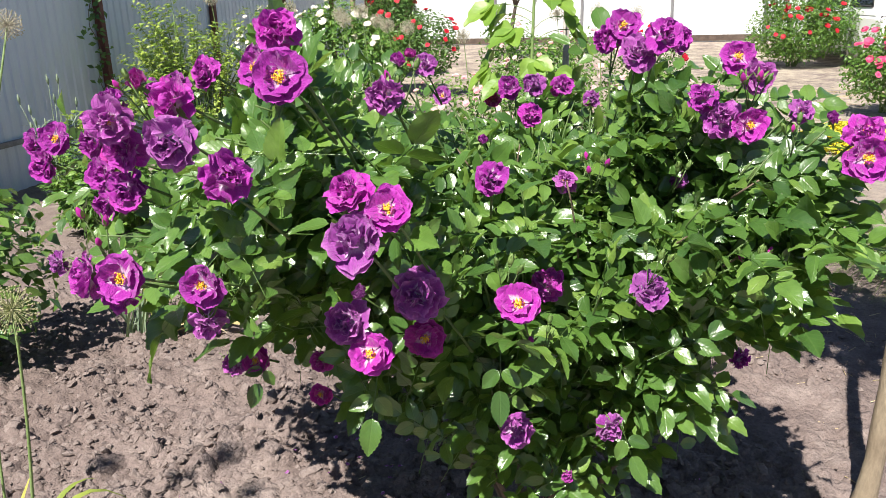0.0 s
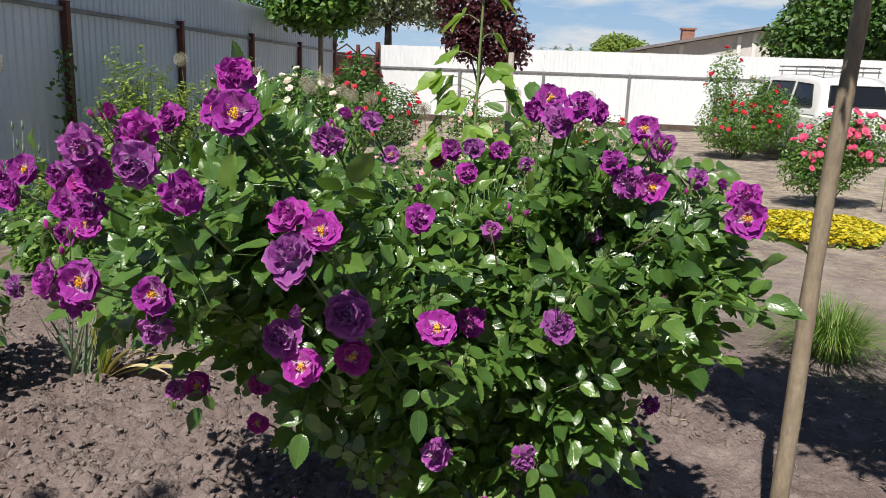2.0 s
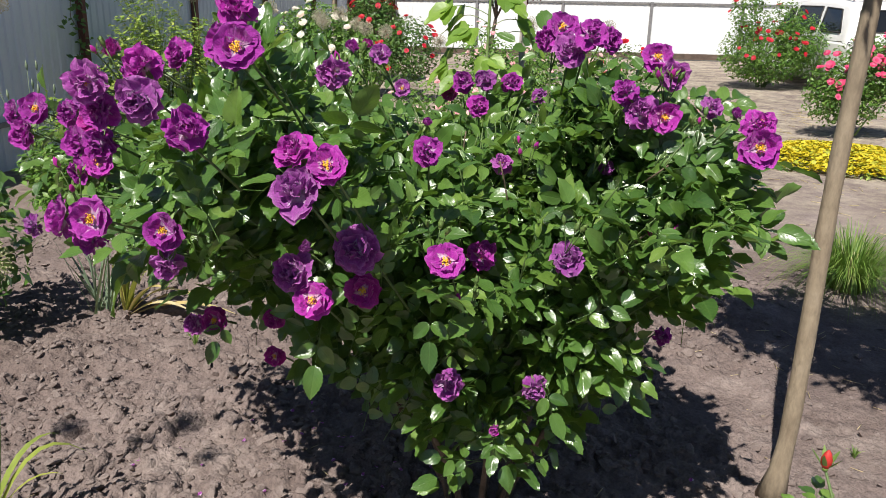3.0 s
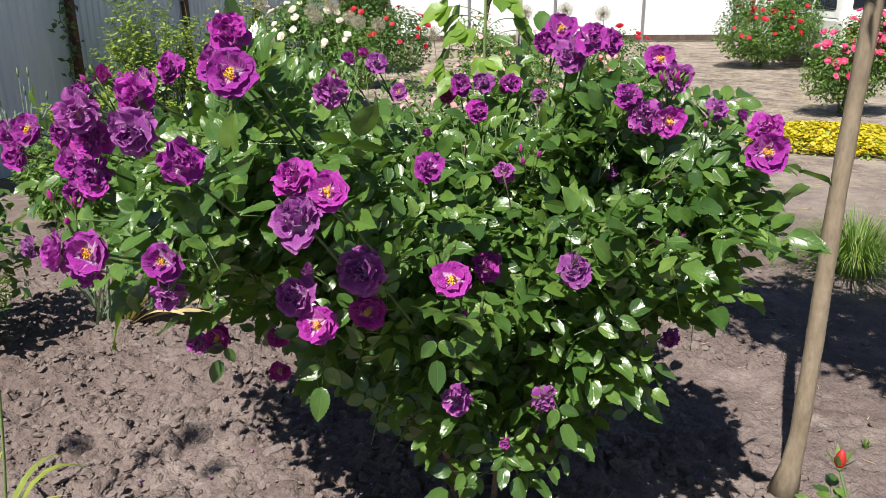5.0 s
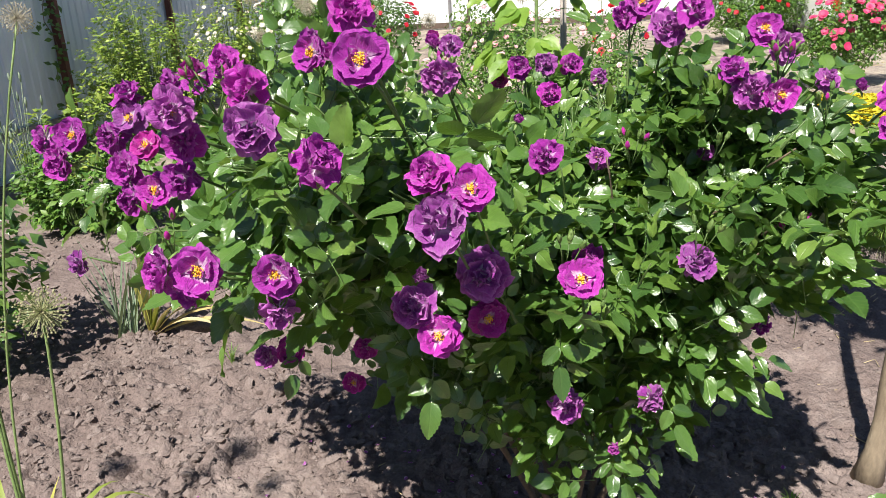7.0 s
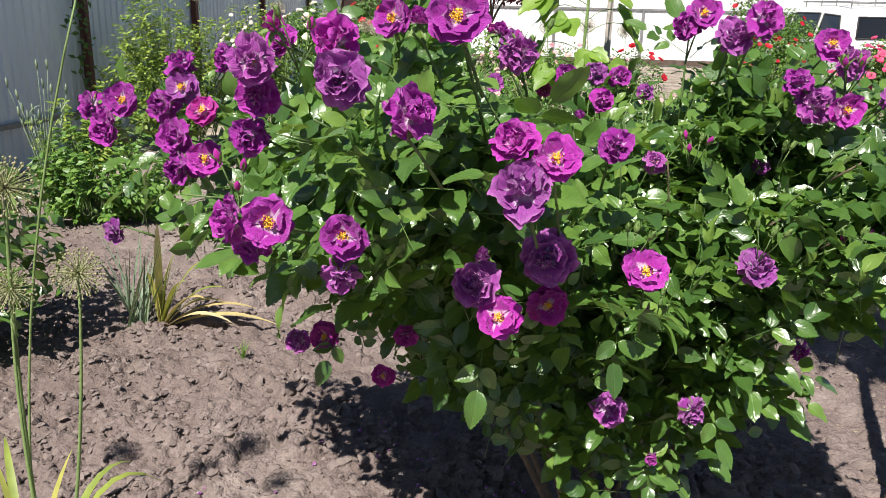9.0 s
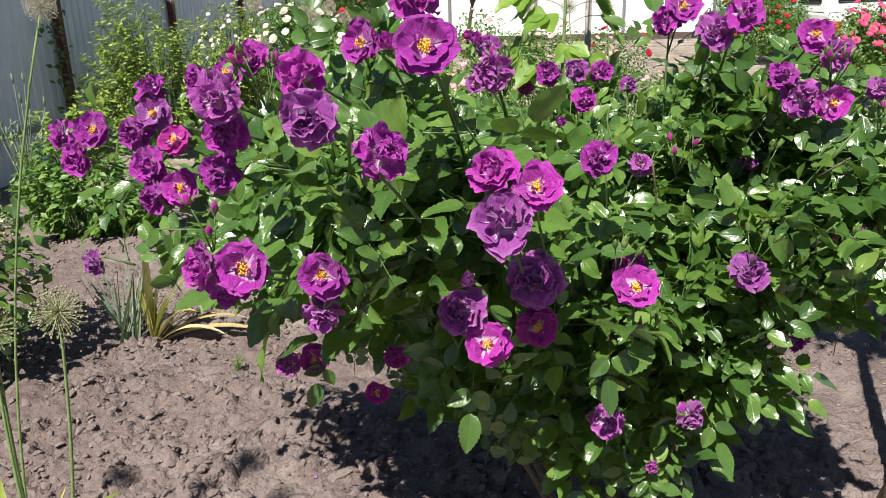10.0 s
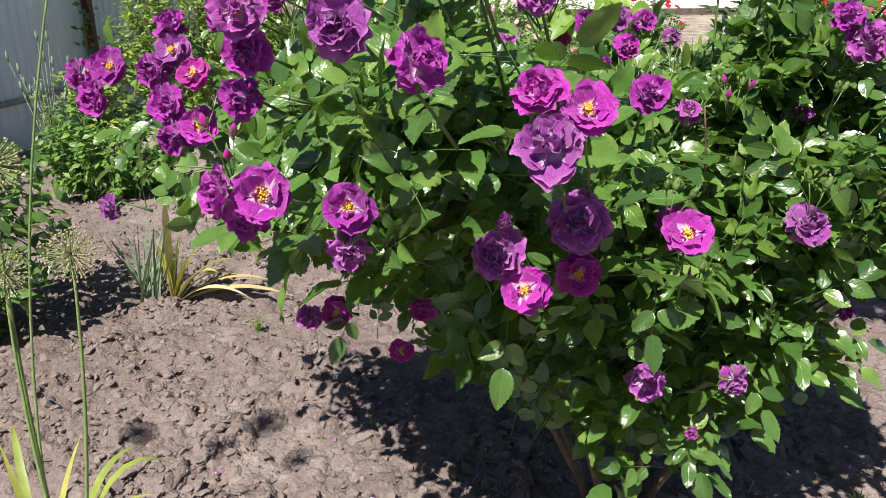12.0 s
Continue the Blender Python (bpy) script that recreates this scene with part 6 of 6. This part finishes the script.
def build_bud_rose():
    """A small rose with one coral-red bud near the trunk."""
    root = thing("budding_rose", "young rose with one coral-red opening bud", "rose bush", at=(1.16, 1.62, -0.02))
    rnd = random.Random(33)
    g = Geo()
    g.tube([(0.03, 0, 0), (-0.02, 0.0, 0.18), (-0.10, 0.02, 0.40)], [0.006, 0.005, 0.0035], 6)
    part("stem", g, CANE, root)
    core, hull = bud_geo(rnd, 0.4)
    b = part("bud", core, CORAL_PETAL, root, "coral-red bud")
    b.matrix_local = Matrix.Translation((-0.10, 0.02, 0.40)) @ Matrix.Scale(0.056, 4)
    part("bud_calyx", hull, SEPAL, b)
    me = [leaflet_set(rnd, 2, 0.055).mesh("rose_leaf", ROSE_LEAF) for _ in range(2)]
    for i in range(9):
        a = i * 2.3
        d = Vector((math.cos(a), math.sin(a), 0.15)).normalized()
        z = Vector((0.1, -0.3, 1))
        z = (z - d * z.dot(d)).normalized()
        m = Matrix((d.cross(z), d, z)).transposed().to_4x4()
        m.translation = Vector((-0.05 - 0.01 * i, 0, 0.16 + 0.02 * i))
        part("leaf", me[i % 2], None, root).matrix_local = m


build_bud_rose()


def build_fence_weeds():
    rnd = random.Random(61)
    root = thing("wild_poppy_plant", "spindly grey-green plant with seed pods before the fence", "plant", at=(-3.42, 4.75, -0.02))
    for i in range(14):
        a = rnd.uniform(0, 6.28)
        L = rnd.uniform(0.55, 1.0)
        end = (0.22 * math.cos(a) * L + 0.02, 0.2 * math.sin(a) * L, L)
        g = Geo()
        g.tube(bezier((0, 0, 0), (end[0] * 0.4, end[1] * 0.4, L * 0.6), end, 6).tolist(), np.linspace(0.005, 0.0025, 6).tolist(), 5)
        st = part("stem", g, BLUE_LEAF, root)
        g = Geo()
        g.tube([end, (end[0] * 1.02, end[1], end[2] + 0.035), (end[0] * 1.04, end[1], end[2] + 0.07)], [0.004, 0.011, 0.003], 6)
        part("pod", g, BLUE_LEAF, st)
    g = Geo()
    for i in range(130):
        a, h = rnd.uniform(0, 6.28), rnd.uniform(0.1, 0.75)
        p = (0.18 * h * math.cos(a), 0.16 * h * math.sin(a), h)
        strap(g, p, (p[0] + 0.09 * math.cos(a * 3), p[1] + 0.09 * math.sin(a * 3), h + rnd.uniform(-0.02, 0.08)), 0.03, 0.007)
    part("foliage", g, BLUE_LEAF, root, kind="stuff")
    vine = thing("climbing_vine", "thin dark vine climbing a fence post", "vine", at=(FENCE_X + 0.10, 7.03, -0.02))
    g = Geo()
    pts = [(0.02 * math.sin(i), 0.05 * math.sin(i * 1.7), 0.13 * i) for i in range(13)]
    g.tube(pts, 0.004, 5)
    part("stem", g, OLD_CANE, vine)
    rng = np.random.default_rng(62)
    pos = np.array([pts[i % 13] for i in range(120)]) + rng.normal(0, 0.07, (120, 3)) * np.array([0.5, 1.3, 0.6])
    pos[:, 0] = np.abs(pos[:, 0])
    g = Geo()
    many(g, SMALL_LEAF[0], SMALL_LEAF[1], frames(rng, pos, np.tile([1.0, -0.5, 0.5], (120, 1)), 0.4, rng.uniform(0.05, 0.09, 120)), SMALL_LEAF[2])
    part("foliage", g, DARK_LEAF, vine, kind="stuff")


build_fence_weeds()


# ---- litter on the soil ----
def build_litter():
    rng = np.random.default_rng(71)
    g = Geo()
    gold = (1 + 5 ** 0.5) / 2
    ico = np.array([(-1, gold, 0), (1, gold, 0), (-1, -gold, 0), (1, -gold, 0), (0, -1, gold), (0, 1, gold), (0, -1, -gold), (0, 1, -gold), (gold, 0, -1), (gold, 0, 1), (-gold, 0, -1), (-gold, 0, 1)]) / 1.9
    sides = [(0, 11, 5), (0, 5, 1), (0, 1, 7), (0, 7, 10), (0, 10, 11), (1, 5, 9), (5, 11, 4), (11, 10, 2), (10, 7, 6), (7, 1, 8), (3, 9, 4), (3, 4, 2), (3, 2, 6), (3, 6, 8), (3, 8, 9), (4, 9, 5), (2, 4, 11), (6, 2, 10), (8, 6, 7), (9, 8, 1)]
    n = 40000
    x, y = rng.uniform(-3.2, 2.4, n), 1.0 + 4.6 * rng.random(n) ** 1.5
    clump = value_noise(x * 5.5, y * 5.5, 31) * 0.7 + value_noise(x * 1.7, y * 1.7, 21) * 0.5
    keep = rng.random(n) < np.clip(1.35 - 0.8 * (x - 0.1), 0.10, 1.0) * np.clip((clump - 0.42) * 3.2, 0.05, 1)
    x, y = x[keep], y[keep]
    s = 0.003 + 0.018 * rng.random(len(x)) ** 2.8
    z = ground_height(x, y) + s * 0.18
    m = frames(rng, np.stack([x, y, z], 1), np.tile([0, 0, 1.0], (len(x), 1)), 0.35, s)
    m[:, :, :3] *= rng.uniform(0.55, 1.3, (len(x), 1, 3)) * np.array([1.2, 1.2, 0.6])
    for k in range(5):
        shape = ico * rng.uniform(0.68, 1.25, (12, 1)) + rng.normal(0, 0.08, (12, 3))
        many(g, shape, sides, m[k::5])
    solid("soil_crumbs", g, CLOD, "loose crumbs and clods of dry soil", "soil", kind="stuff", smooth=False)
    g = Geo()
    n = 1900
    x, y = rng.uniform(-0.6, 5.5, n), rng.uniform(1.6, 12.5, n)
    keep = rng.random(n) < np.clip(value_noise(x * 1.3, y * 1.3, 41) * 2.2 - 0.5, 0.05, 1)
    x, y = x[keep], y[keep]
    for a, b in zip(x, y):
        t, L = rng.uniform(0, 3.14), rng.uniform(0.015, 0.06) * (1 + 0.12 * b)
        z = height_at(a, b) + 0.004
        g.tube([(a, b, z), (a + L * math.cos(t), b + L * math.sin(t), z + rng.uniform(-0.001, 0.006))], 0.0011 * (1 + 0.2 * b), 3)
    solid("straw_bits", g, STRAW, "scattered bits of dry straw on the soil", "straw", kind="stuff")
    g = Geo()
    n = 70
    px, py = rng.normal(-0.25, 0.42, n), rng.normal(1.95, 0.22, n)
    for a, b in zip(px, py):
        m = Matrix.Translation((a, b, height_at(a, b) + 0.006)) @ Euler((rng.uniform(-0.5, 0.5), rng.uniform(-0.5, 0.5), rng.uniform(0, 6))).to_matrix().to_4x4()
        petal(g, random.Random(int(a * 1e4)), m, 0.017, 0.016, 0.5, 0.2, 0.002, 3)
    solid("fallen_petals", g, PETAL_FADED, "fallen purple petals on the soil under the bush", "petals", kind="stuff")
    for k, (a, b, L) in enumerate(((-1.22, 2.69, 0.09), (0.72, 1.86, 0.05), (0.80, 1.90, 0.05), (0.65, 1.80, 0.045), (1.62, 2.45, 0.06), (0.9, 1.72, 0.035), (1.45, 2.4, 0.05))):
        g = blades(Geo(), np.random.default_rng(80 + k), 14, L, 0.005, 0.9, 0.4, 0.01)
        ob = solid("weed_seedling", g, GRASS, "small weed seedling sprouting from the soil", "weed", group="weed seedlings")
        ob.location = (a, b, height_at(a, b))


build_litter()


def build_tall_weed():
    """A lone wiry weed with yellow-green buds on bare soil."""
    rnd = random.Random(91)
    root = thing("wild_mustard", "thin wiry weed with small yellow-green buds in bare soil", "weed", at=(1.655, 2.455, height_at(1.655, 2.455)))
    stem = [(0, 0, 0), (-0.012, 0.0, 0.14), (-0.008, 0.0, 0.28), (0.004, 0.0, 0.40)]
    g = Geo()
    g.tube(stem, [0.003, 0.0026, 0.0022, 0.0016], 6)
    part("stem", g, STALK, root)
    for i in range(9):
        h = 0.05 + 0.035 * i
        a = i * 2.4
        v, f, uv = leaf_shape(rnd.uniform(0.03, 0.05) * (1.2 - h), 0.012, 0.2, 0.01, 5)
        m = Matrix.Translation((-0.01 + 0.004 * (h > 0.3), 0, h)) @ pose(0, 0, 0, 35, 0, math.degrees(a))
        g = Geo()
        g.add([m @ Vector(q) for q in v], f, uv)
        part("leaf", g, GRASS, root)
    for i in range(5):
        g = Geo()
        a = i * 1.3
        tip = (0.004 + 0.014 * math.cos(a), 0.014 * math.sin(a), 0.40 + 0.008 * (i % 3))
        g.tube([stem[3], tip], 0.001, 4)
        g.ball(tip, 0.007, 5, 7, 1.4)
        part("flower_bud", g, SEDUM, root, "yellow-green bud")


build_tall_weed()
